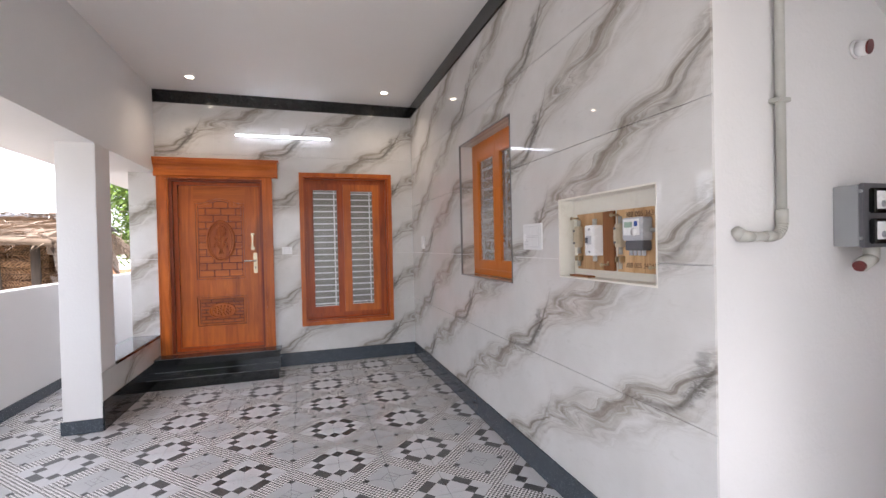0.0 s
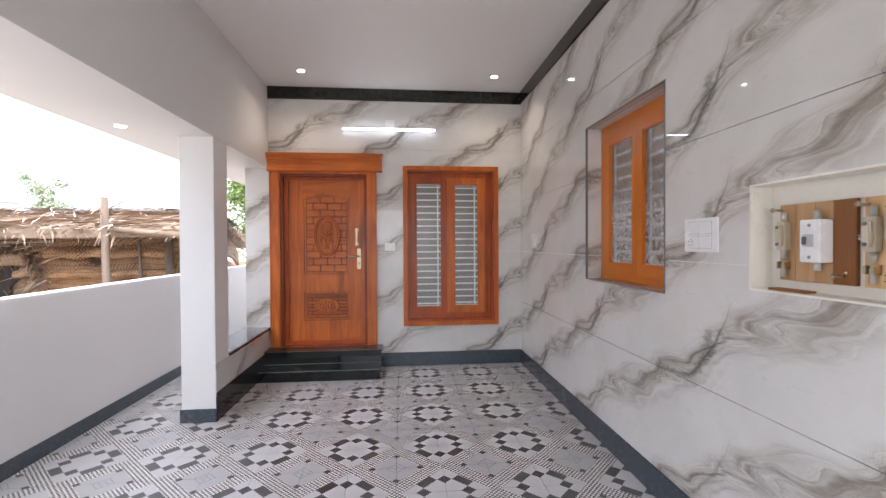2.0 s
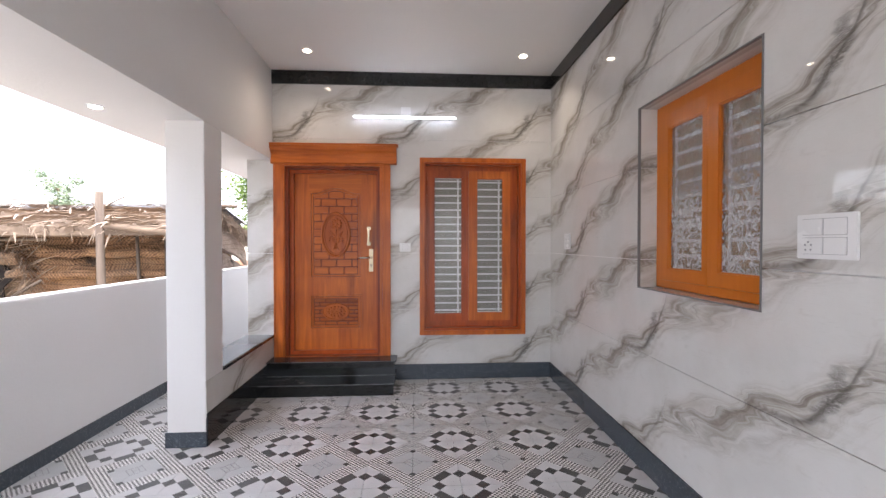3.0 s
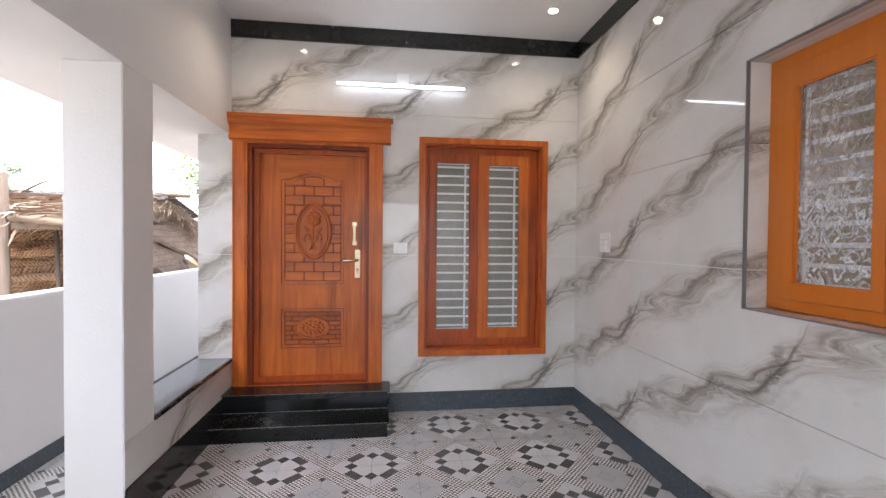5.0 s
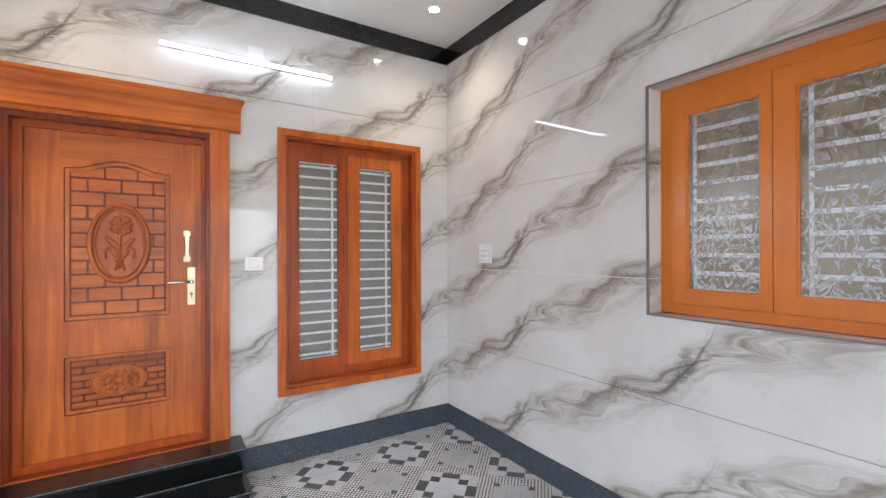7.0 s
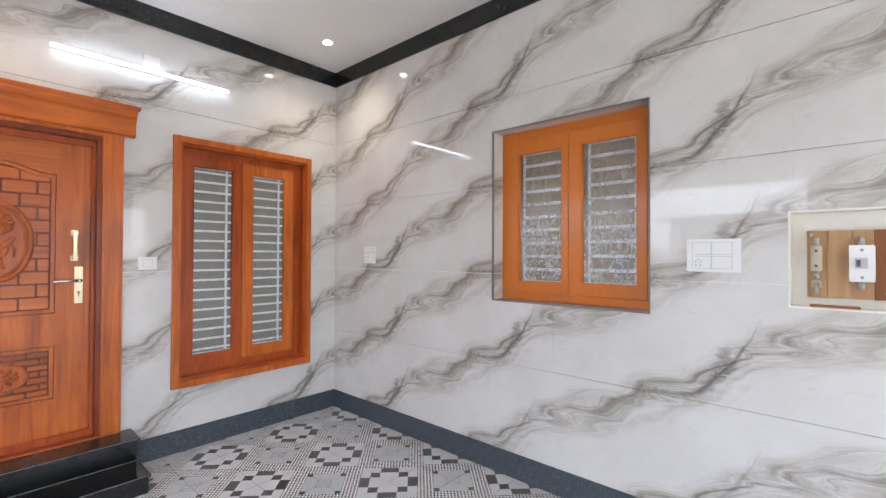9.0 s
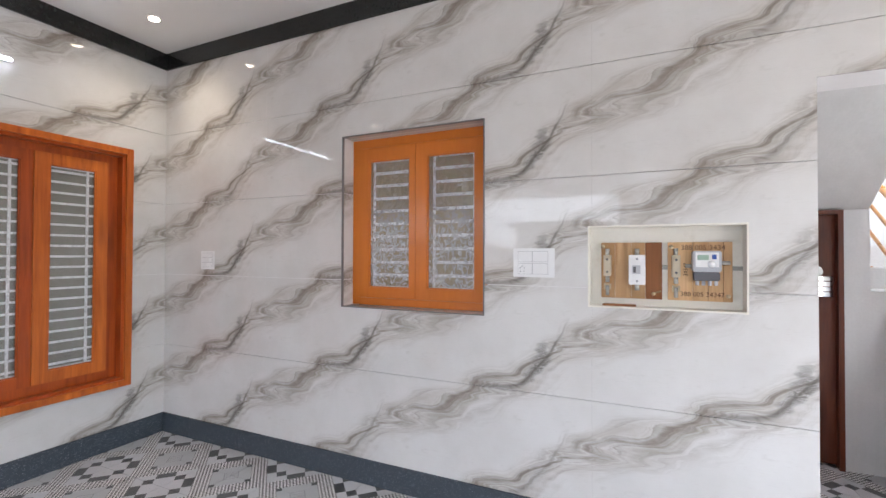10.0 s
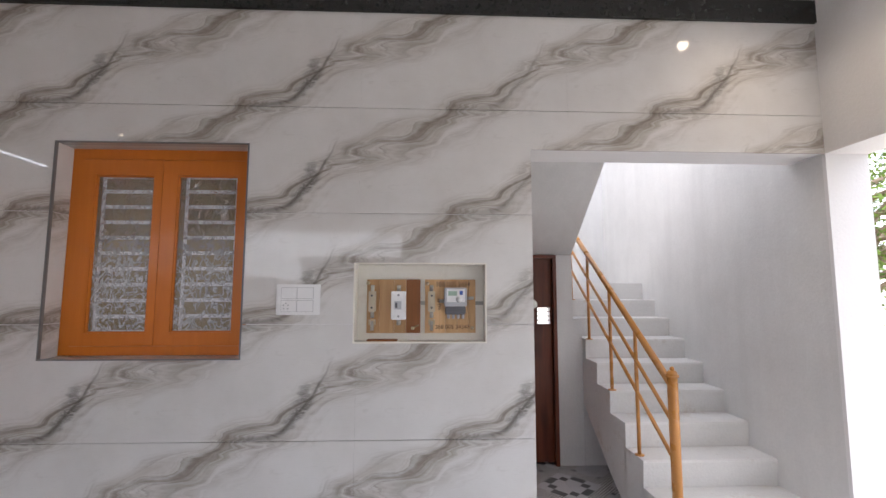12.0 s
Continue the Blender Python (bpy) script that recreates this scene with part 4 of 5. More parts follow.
part("toggle", boxes((0.022, 0.034, -0.066, -0.058, 0.062, 0.090), bevel=0.001), DARKGREY, brk_case)
bm = bmesh.new()
tube(bm, (0.039, -0.02, 0.150), (0.039, -0.02, 0.182), 0.011)
part("conduit_stub", bm, PVC, brk, smooth=True)
bm = bmesh.new()
tube(bm, (0.039, -0.02, 0), (0.039, -0.02, -0.030), 0.011)
part("conduit_stub", bm, PVC, brk, smooth=True)
met = thing("electricity_meter", nb(1.732, 1.345), "grey electricity meter with a small display", "electricity meter")
met_case = part("case", boxes((0, 0.120, -0.060, 0, 0.055, 0.155), bevel=0.005), LIGHTGREY, met, "pale grey meter case")
part("label_plate", boxes((0.012, 0.108, -0.062, -0.060, 0.078, 0.148)), PLASTIC, met_case)
part("display", boxes((0.020, 0.066, -0.064, -0.062, 0.112, 0.136)), GREEN, met_case, "green-grey display")
part("print_mark", boxes((0.080, 0.098, -0.064, -0.062, 0.116, 0.138)), BLUE, met_case, "blue printed mark")
bm = bmesh.new()
tube(bm, (0.078, -0.060, 0.092), (0.078, -0.066, 0.092), 0.018)
part("dial_seal", bm, PLASTIC, met_case, smooth=True)
part("terminal_cover", boxes((0.006, 0.114, -0.050, 0, 0.012, 0.055), bevel=0.004), DARKGREY, met, "dark clear terminal cover")
for i in range(4):
    bm = bmesh.new()
    tube(bm, (0.022 + 0.026 * i, -0.03, 0.012), (0.022 + 0.026 * i, -0.03, -0.010), 0.008, seg=8)
    part("terminal", bm, LIGHTGREY, met)
bm = bmesh.new()
tube(bm, (-0.026, -0.012, 0.082), (0.002, -0.012, 0.082), 0.009)
part("side_stub", bm, PVC, met, smooth=True)
bm = bmesh.new()
tube(bm, (0.118, -0.012, 0.098), (0.160, -0.012, 0.098), 0.009)
part("side_stub", bm, PVC, met, smooth=True)
for b, x, z in ((b1, 0.012, 0.268), (b1, 0.250, 0.030), (b2, 0.014, 0.264), (b2, 0.252, 0.030)):
    bm = bmesh.new()
    tube(bm, (x, 0, z), (x, -0.042, z), 0.0045, seg=10)
    tube(bm, (x, -0.042, z), (x, -0.047, z), 0.010, 0.008, seg=14)
    part("screw", bm, BRASS, b, "long brass screw left standing out", smooth=True)
bm = bmesh.new()
tube(bm, (0.250, -0.008, 0.030), (0.282, -0.030, 0.044), 0.004)
part("bolt", bm, BRASS, b1)
for z in (1.412, 1.422):
    for a, b in ((1.576, 1.518), (1.862, 1.832)):
        bm = bmesh.new()
        tube(bm, (1.385, a, z), (1.385, b, z), 0.0055, seg=10)
        tagged(part("conduit", bm, PVC), "thin grey metal conduit between the meter boards and the niche wall", "conduit", "conduits in the niche")

# ---- pipe, bulkhead and box on the stairwell wall ----
PW = 1.26
pipe = thing("conduit_pipe", pose(0, PW, 0), "grey plastic conduit pipe with an elbow on the white stairwell wall", "pipe")
bm = bmesh.new()
tube(bm, (1.591, -0.022, 1.47), (1.591, -0.022, 4.2), 0.0155)
tube(bm, (1.44, -0.022, 1.405), (1.546, -0.022, 1.405), 0.0155)
part("pipe_run", bm, PVC, pipe, smooth=True)
bm = bmesh.new()
for i in range(6):
    t0, t1 = math.pi / 2 * i / 6, math.pi / 2 * (i + 1) / 6
    tube(bm, (1.546 + 0.045 * math.sin(t0), -0.022, 1.45 - 0.045 * math.cos(t0)), (1.546 + 0.045 * math.sin(t1), -0.022, 1.45 - 0.045 * math.cos(t1)), 0.0185)
tube(bm, (1.591, -0.022, 1.45), (1.591, -0.022, 1.50), 0.0195)
tube(bm, (1.51, -0.022, 1.405), (1.55, -0.022, 1.405), 0.019)
part("elbow", bm, PVC, pipe, smooth=True)
bm = bmesh.new()
tube(bm, (1.445, -0.022, 1.405), (1.395, -0.022, 1.408), 0.018, 0.022)
tube(bm, (1.397, -0.028, 1.408), (1.397, 0, 1.425), 0.021)
part("wall_bend", bm, PVC, pipe, smooth=True)
for z in (1.885, 2.7):
    part("clip", boxes((1.562, 1.620, -0.040, 0, z - 0.008, z + 0.008), bevel=0.002), PVC, pipe)
box1 = thing("meter_box", pose(1.89, PW, 1.36), "grey metal box with two round meters on the stairwell wall", "meter box")
part("case", boxes((0, 0.40, -0.084, 0, 0, 0.225), bevel=0.003), METER_GREY, box1)
cover = part("front_cover", boxes((-0.004, 0.404, -0.099, -0.084, -0.004, 0.229), bevel=0.003), DARKGREY, box1)
for z in (0.03, 0.20):
    bm = bmesh.new()
    tube(bm, (-0.004, -0.092, z), (-0.012, -0.092, z), 0.006, seg=10)
    part("cover_screw", bm, METER_GREY, cover)
for z in (0.055, 0.165):
    bm = boxes((0.022, 0.112, -0.116, -0.099, z - 0.045, z + 0.045), bevel=0.004)
    module = part("module", bm, BLACK_PLAIN, box1, "black square bezel with a pale dial")
    part("dial", boxes((0.036, 0.100, -0.119, -0.116, z - 0.030, z + 0.034), bevel=0.002), PLASTIC, module, "pale dial")
    bm = bmesh.new()
    tube(bm, (0.068, -0.119, z - 0.012), (0.068, -0.122, z - 0.012), 0.012, seg=16)
    part("seal", bm, METER_GREY, module, smooth=True)
bm = bmesh.new()
tube(bm, (0.09, -0.07, 0.0), (0.09, -0.07, -0.05), 0.024)
tube(bm, (0.09, -0.07, -0.045), (0.03, -0.07, -0.070), 0.024, 0.026)
part("cable_elbow", bm, PVC, box1, smooth=True)
bm = bmesh.new()
tube(bm, (0.034, -0.07, -0.068), (0.018, -0.07, -0.074), 0.020)
part("cable_cap", bm, RED, box1, "dark red cap")
lh = thing("bulkhead_light", pose(2.03, PW, 2.12), "small white wall lamp holder with a red rim, unlit", "lamp holder")
bm = bmesh.new()
tube(bm, (0, 0, 0), (0, -0.008, 0), 0.036)
tube(bm, (0, -0.008, 0), (0.004, -0.040, -0.004), 0.030)
part("holder", bm, PLASTIC, lh, smooth=True)
bm = bmesh.new()
tube(bm, (0.004, -0.040, -0.004), (0.005, -0.046, -0.005), 0.027)
part("rim", bm, RED, lh, "red inner rim")


# ---- staircase ----
RUN, RISE, NX, NZ = 0.237, 0.163, 1.32, 0.094
stairs = thing("staircase", pose(0, 0.04, 0), "whitewashed concrete stairs that climb away beside the porch", "stairs")
for k in range(9):
    xa, xb, z = NX + RUN * k, NX + RUN * (k + 1), NZ + RISE * k
    under = lambda x: max(0.0, 0.05 + 0.71 * (x - 2.14))
    bm = bmesh.new()
    prism(bm, [(xa + 0.03, under(xa)), (xa, z - 0.012), (xa + 0.004, z), (xb, z), (xb + 0.03, z - 0.01), (xb + 0.03, under(xb))], YF - 0.04, 0.42)
    part("step", bm, CEMENT_STEP, stairs)
part("landing", boxes((NX + RUN * 9, 4.4, YF - 0.04, 1.225, 1.40, 1.561)), CEMENT_STEP, stairs)
bm = bmesh.new()
prism(bm, [(2.95, 1.71), (1.56, 2.780), (1.56, 3.10), (3.45, 1.60), (3.45, 1.40), (2.95, 1.45)], 0.50, 1.225)
part("upper_flight", bm, CEMENT, stairs)
rail = thing("stair_handrail", pose(0, 0.435, 0), "ochre painted steel stair handrail with three rails", "handrail")
slope = lambda x: (x - 1.465) * 0.683
for name, z, r in (("top_rail", 0.945, 0.021), ("middle_rail", 0.735, 0.012), ("lower_rail", 0.530, 0.012)):
    bm = bmesh.new()
    tube(bm, (1.465, 0, z), (3.3, 0, z + slope(3.3)), r, seg=16)
    part(name, bm, RAIL, rail, smooth=True)
bm = bmesh.new()
tube(bm, (1.465, 0, NZ), (1.465, 0, 1.0), 0.028, seg=20)
newel = part("newel_post", bm, RAIL, rail, "thick round end post", smooth=True)
bm = bmesh.new()
tube(bm, (1.465, 0, 1.0), (1.465, 0, 1.01), 0.036, 0.036, seg=20)
tube(bm, (1.465, 0, 1.01), (1.465, 0, 1.035), 0.033, 0.020, seg=20)
blob(bm, 1.465, 0, 1.045, 0.013, 0.013, 0.013)
part("cap", bm, RAIL, newel, "turned cap with a small knob", smooth=True)
for x, zb in ((1.893, 0.42), (2.287, 0.746), (2.72, 1.072), (3.15, 1.398)):
    bm = bmesh.new()
    tube(bm, (x, 0, zb), (x, 0, 0.945 + slope(x)), 0.012, seg=14)
    tube(bm, (x, 0, zb), (x, 0, zb + 0.006), 0.03, seg=14)
    part("post", bm, RAIL, rail, smooth=True)

# store door under the stairs
d2 = tagged(new("door_2"), "dark brown store door under the stairs, ajar", "door", kind="structure")
part("door_frame", boxes((2.80, 2.88, 0.685, 0.715, 0, 1.80), (2.80, 2.88, 1.225, 1.262, 0, 1.80), (2.80, 2.88, 0.715, 1.225, 1.77, 1.80)), BROWN, d2, "dark brown door frame")
# Panel added to darken the doorway; its opening shows the window beyond.
part("store_leaf", boxes((2.855, 2.875, 0.715, 0.728, 0.02, 1.77), (2.855, 2.875, 0.85, 1.225, 0.02, 1.77), (2.855, 2.875, 0.728, 0.85, 0.02, 1.19), (2.855, 2.875, 0.728, 0.85, 1.335, 1.77)), BROWN, d2, "dark brown panel added for the dim doorway, with a small barred opening")
for z in (1.225, 1.262, 1.30):
    part("vent_bar", boxes((2.860, 2.868, 0.728, 0.85, z - 0.003, z + 0.003)), BROWN, d2)
part("door_leaf", boxes((2.25, 2.80, 1.195, 1.222, 0.02, 1.78)), TEAK_RED, d2, "red-brown door leaf standing open")
for z in (0.25, 1.45):
    bm = bmesh.new()
    tube(bm, (2.80, 1.20, z), (2.80, 1.20, z + 0.08), 0.010, seg=10)
    part("hinge", bm, DARKGREY, d2)


# ---- hut beyond the boundary wall ----
def leaf_net(name, dark, light, scale=30.0):
    """Plaited dry palm leaf: slanting strands in rows."""
    n = Net(name, 0.85)
    x, y, z = n.split(n.world())
    row = 0.075
    u = n.m("ADD", x, n.m("MULTIPLY", y, 0.8))
    v = n.m("MULTIPLY_ADD", n.noise(n.world(), 1.1, 2), 3.0, n.m("DIVIDE", z, row))
    side = n.m("GREATER_THAN", n.m("FRACT", n.m("MULTIPLY", n.m("FLOOR", v), 0.5)), 0.25)
    lean = n.m("MULTIPLY_ADD", side, 2.0, -1.0)
    bend = n.noise(n.world(), 3, 3)
    u = n.m("MULTIPLY_ADD", bend, 0.25, u)
    s = n.m("SINE", n.m("MULTIPLY", n.m("ADD", u, n.m("MULTIPLY", n.m("MULTIPLY", z, lean), 0.9)), 170.0))
    t = n.m("SINE", n.m("MULTIPLY", n.m("ADD", z, n.m("MULTIPLY", bend, 0.1)), 210.0))
    w = n.noise(n.world(), 2.2, 7, 0.7)
    f = n.m("ADD", n.m("ADD", n.m("MULTIPLY", s, 0.18), n.m("MULTIPLY", n.m("MULTIPLY", s, t), 0.16)), n.m("MULTIPLY_ADD", w, 1.7, -0.35))
    edge = n.m("ABSOLUTE", n.m("SUBTRACT", n.m("FRACT", v), 0.5))
    c = n.mix(n.ramp(f, 0.15, 0.85), dark, light)
    # Row seams and ragged gaps have their inner dark painted into the colour.
    c = n.mix(n.ramp(edge, 0.42, 0.5, 0, 0.8), c, tuple(q * 0.5 for q in dark))
    holes = n.noise(n.scaled(n.world(), (1, 1, 2.2)), 1.7, 6, 0.7)
    c = n.mix(n.ramp(holes, 0.60, 0.68, 0, 0.9), c, (0.02, 0.012, 0.008))
    c = n.mix(n.ramp(n.noise(n.world(), 0.9, 4), 0.52, 0.66, 0, 0.5), c, (0.55, 0.44, 0.33))
    n.color(c)
    n.bump(f, 0.02)
    return n.mat


def straw_net(name, dark, light):
    n = Net(name, 0.85)
    f = n.noise(n.world(), 6, 5, 0.7)
    n.color(n.mix(n.m("ADD", n.m("MULTIPLY", n.island(), 0.6), n.m("MULTIPLY", f, 0.4)), dark, light))
    return n.mat


PLAIT = leaf_net("plaited_palm_leaf", (0.075, 0.033, 0.016), (0.44, 0.25, 0.13))
# Lighter copy of the plait: sun on the gable end, put into its colour.
PLAIT_SUNLIT = leaf_net("sunlit_palm_leaf", (0.30, 0.22, 0.17), (0.62, 0.50, 0.42))
STRAW = straw_net("dry_thatch", (0.17, 0.12, 0.085), (0.48, 0.375, 0.29))
PALE_STICK = straw_net("bleached_palm_rib", (0.34, 0.26, 0.20), (0.54, 0.46, 0.38))
POLE = wood_net("weathered_pole", (0.09, 0.065, 0.05), (0.22, 0.175, 0.14), "Z", 0.85, 0.2, 0.0)
POLE_X = wood_net("weathered_pole_level", (0.16, 0.115, 0.085), (0.36, 0.27, 0.20), "X", 0.85, 0.2, 0.0)
SHEET = simple("old_roof_sheet", (0.10, 0.10, 0.105), 0.7)
TORN_DARK = simple("torn_gap_shade", (0.015, 0.01, 0.008), 0.9)
rnd = random.Random(7)


def hut():
    h = thing("thatched_hut", pose(0, 0, 0), "low old hut of plaited palm leaf with a sagging thatched roof", "hut")
    X0, X1, Y0, Y1 = -13.0, -2.98, 6.60, 8.55
    # plaited wall mats, each a sagging sheet with a rolled lower edge
    rows = 6
    for side in ("south", "east"):
        ln = (X1 - X0) if side == "south" else (Y1 - Y0)
        for r in range(rows if side == "south" else rows + 2):
            zt = 1.62 - r * 0.30
            bm = bmesh.new()
            n = int(ln / 0.12)
            prev = None
            for i in range(n + 1):
                s = ln * i / n
                sag = 0.04 * math.sin(s * 1.7 + r * 2.1) + 0.02 * math.sin(s * 5.3 + r)
                pts = []
                for off, dz in ((0.0, 0.02), (0.035, -0.10), (0.055, -0.27), (0.075, -0.31), (0.04, -0.33)):
                    o = off + 0.012 * math.sin(s * 9 + r * 3) * (dz < -0.2)
                    z = zt + dz + sag
                    pts.append((X1 - s, Y0 - o, z) if side == "south" else (X1 + o, Y0 + s, z + 0.10 - 0.27 * max(0.0, s - 0.6)))
                vs = [bm.verts.new(p) for p in pts]
                if prev:
                    for a in range(4):
                        bm.faces.new((prev[a], vs[a], vs[a + 1], prev[a + 1]))
                prev = vs
            bmesh.ops.recalc_face_normals(bm, faces=bm.faces[:])
            part("plaited_mat", bm, PLAIT if side == "south" else PLAIT_SUNLIT, h, "row of plaited palm leaf mat" if side == "south" else "palm leaf mat of the gable end, paler for the sun on it")
    part("inner_wall", boxes((X0, X1 - 0.02, Y0 + 0.03, 8.1, 0.9, 1.38), (X0, X1 - 0.02, Y0 + 0.03, 8.55, -0.32, 0.9)), PLAIT, h)
    # roof slab
    bm = bmesh.new()
    prism(bm, [(6.18, 1.60), (7.2, 1.88), (8.8, 1.43), (8.8, 1.35), (7.2, 1.78), (6.18, 1.50)], X0, -2.80, "x")
    part("roof_thatch", bm, STRAW, h, "packed thatch roof")
    bm = bmesh.new()
    x = X0
    prev = None
    while x < -2.72:
        z = 1.905 + 0.012 * math.sin(x * 60) + 0.02 * math.sin(x * 1.3)
        vs = [bm.verts.new((x, 6.95, z - 0.06)), bm.verts.new((x, 7.2, z)), bm.verts.new((x, 8.0, z - 0.215))]
        if prev:
            bm.faces.new((prev[0], vs[0], vs[1], prev[1]))
            bm.faces.new((prev[1], vs[1], vs[2], prev[2]))
        prev = vs
        x += 0.026
    part("ridge_sheet", bm, SHEET, h, "dark corrugated sheet along the ridge")
    # loose strands on the slope and along the eave
    bm = bmesh.new()
    def strand(p, d, ln, w):
        d = d.normalized()
        side = d.cross(Vector((0.2, 0.3, 1))).normalized() * w
        mid = p + d * ln * 0.5 + Vector((0, 0, 0.02))
        end = p + d * ln
        a = [bm.verts.new(p - side), bm.verts.new(p + side), bm.verts.new(mid + side), bm.verts.new(mid - side), bm.verts.new(end)]
        bm.faces.new((a[0], a[1], a[2], a[3]))
        bm.faces.new((a[3], a[2], a[4]))
    for _ in range(1300):
        t = rnd.random()
        y = 6.15 + 1.05 * t
        p = Vector((rnd.uniform(-10.5, -2.75), y, 1.61 + 0.28 * (y - 6.18) / 1.02 + rnd.uniform(-0.01, 0.05)))
        strand(p, Vector((rnd.gauss(0, 1.0), rnd.gauss(-0.12, 0.22), rnd.gauss(0, 0.015))), rnd.uniform(0.2, 0.9), rnd.uniform(0.005, 0.014))
    for _ in range(600):
        p = Vector((rnd.uniform(-10.5, -2.75), 6.15 + rnd.uniform(0, 0.12), 1.56 + rnd.uniform(-0.05, 0.07)))
        strand(p, Vector((rnd.gauss(0, 1.0), rnd.gauss(-0.4, 0.2), rnd.gauss(-0.35, 0.35))), rnd.uniform(0.06, 0.26), rnd.uniform(0.004, 0.011))
    for _ in range(800):
        y = rnd.uniform(6.3, 8.8)
        zz = 1.87 - 0.28 * abs(y - 7.2)
        strand(Vector((-2.80 + rnd.uniform(-0.1, 0.08), y, zz + rnd.uniform(-0.15, 0.03))), Vector((rnd.gauss(0.3, 0.4), rnd.gauss(0, 0.6), rnd.gauss(-0.5, 0.4))), rnd.uniform(0.06, 0.22), rnd.uniform(0.003, 0.008))
    tagged(part("loose_straw", bm, STRAW, h, "loose bleached palm strands"), kind="stuff")
    bm = bmesh.new()
    for _ in range(240):
        t = rnd.random()
        p = Vector((rnd.uniform(-9.5, -2.9), 6.15 + 0.95 * t, 1.64 + 0.27 * t + rnd.uniform(0.0, 0.04)))
        a = rnd.uniform(0, 6.283)
        strand(p, Vector((math.cos(a), 0.8 * math.sin(a), 0.22 * math.sin(a))), rnd.uniform(0.15, 0.5), rnd.uniform(0.005, 0.010))
    for _ in range(50):
        p = Vector((rnd.uniform(-9.5, -2.85), 6.13, 1.58 + rnd.uniform(-0.02, 0.04)))
        strand(p, Vector((rnd.gauss(0, 0.35), -0.1, -1)), rnd.uniform(0.06, 0.24), rnd.uniform(0.006, 0.011))
    tagged(part("loose_rib", bm, PALE_STICK, h, "pale palm ribs lying loose and hanging at the eave"), kind="stuff")
    # a torn place in the wall: dark patch for its shade, hanging fronds, leaning sticks
    bm = bmesh.new()
    edge = [(-5.15 + 0.30 * math.cos(i * 0.45) * (1 + 0.25 * math.sin(i * 2.3)), 0.98 + 0.26 * math.sin(i * 0.45) * (1 + 0.2 * math.cos(i * 3.1))) for i in range(14)]
    prism(bm, edge, 6.48, 6.50)
    part("torn_shade", bm, TORN_DARK, h, "dark patch for the shade inside a torn place in the mats")
    bm = bmesh.new()
    for _ in range(260):
        a = rnd.uniform(0, 6.28)
        p = Vector((-5.05 + 0.42 * math.cos(a), 6.45 + rnd.uniform(-0.03, 0.02), 1.05 + 0.36 * math.sin(a)))
        strand(p, Vector((rnd.gauss(0.3, 0.6), -0.08, rnd.gauss(-0.5, 0.5))), rnd.uniform(0.15, 0.5), rnd.uniform(0.004, 0.012))
    tagged(part("hanging_frond", bm, STRAW, h, "torn hanging palm strips"), kind="stuff")
    for xa, za, xb, zb in ((-5.5, 0.4, -5.35, 1.55), (-4.95, 0.7, -4.45, 0.98), (-3.35, 0.4, -3.38, 1.5)):
        bm = bmesh.new()
        tube(bm, (xa, 6.42, za), (xb, 6.40, zb), 0.022, 0.018, 8)
        part("stick", bm, POLE, h, smooth=True)
    # level poles that carry the eave, and rolled mats hung below them
    for k, (z, yy, rad) in enumerate(((1.50, 6.34, 0.030), (1.445, 6.40, 0.026), (1.395, 6.45, 0.022))):
        bm = bmesh.new()
        tube(bm, (X0, yy, z - 0.02 * k), (-3.9 - 0.5 * k, yy, z + 0.01), rad, rad * 0.8, 8)
        part("eave_batten", bm, POLE_X, h, "brown eave batten", smooth=True)
    for xa, xb, z, rad in ((X0, -4.75, 1.235, 0.085), (-4.55, -3.05, 1.300, 0.060), (-4.9, -3.0, 1.045, 0.050)):
        bm = bmesh.new()
        steps = [k / 24 for k in range(25)]
        rope(bm, [(xa + (xb - xa) * q, 6.50, z + 0.012 * math.sin(q * 19)) for q in steps], [rad * (1 + 0.12 * math.sin(q * 31)) for q in steps], 10)
        part("rolled_mat", bm, PLAIT, h, "rolled plaited palm mat", smooth=True)
    # eave poles and posts
    bm = bmesh.new()
    pts = [Vector((-2.7 - 1.1 * i, 6.22, 1.545 + 0.02 * math.sin(i * 2.2))) for i in range(10)]
    rope(bm, pts, [0.040 - 0.006 * (i % 2) for i in range(10)], 8)
    part("eave_pole", bm, POLE_X, h, "crooked eave pole", smooth=True)
    bm = bmesh.new()
    tube(bm, (-3.55, 6.12, 1.60), (-2.75, 6.16, 1.52), 0.03, 0.045, 8)
    part("eave_pole", bm, POLE_X, h, smooth=True)
    for x, y, z1, r in ((-3.62, 6.14, 1.98, 0.040), (-5.6, 6.46, 1.5, 0.05), (-7.6, 6.46, 1.5, 0.05), (-3.05, 6.45, 1.5, 0.045)):
        bm = bmesh.new()
        tube(bm, (x + 0.03, y, -0.32), (x, y, z1), r * 1.1, r, 10)
        part("post", bm, POLE, h, smooth=True)
    for z, ln in ((1.91, 0.45), (1.60, 0.25)):
        bm = bmesh.new()
        tube(bm, (-3.2, 7.1, z), (-3.0 + ln, 7.2, z), 0.022, seg=8)
        part("rafter", bm, POLE_X, h, smooth=True)


hut()


# ---- trees ----
def foliage_net(name, dark, light):
    n = Net(name, 0.6)
    n.color(n.mix(n.island(), dark, light))
    n.bsdf.inputs["Subsurface Weight"].default_value = 0.0
    return n.mat


GREEN_LEAF = foliage_net("green_foliage", (0.04, 0.085, 0.01), (0.16, 0.25, 0.03))
# Leaf colour of the far tree is greyed to carry the haze before it.
PALE_LEAF = foliage_net("hazy_foliage", (0.13, 0.18, 0.11), (0.28, 0.34, 0.22))
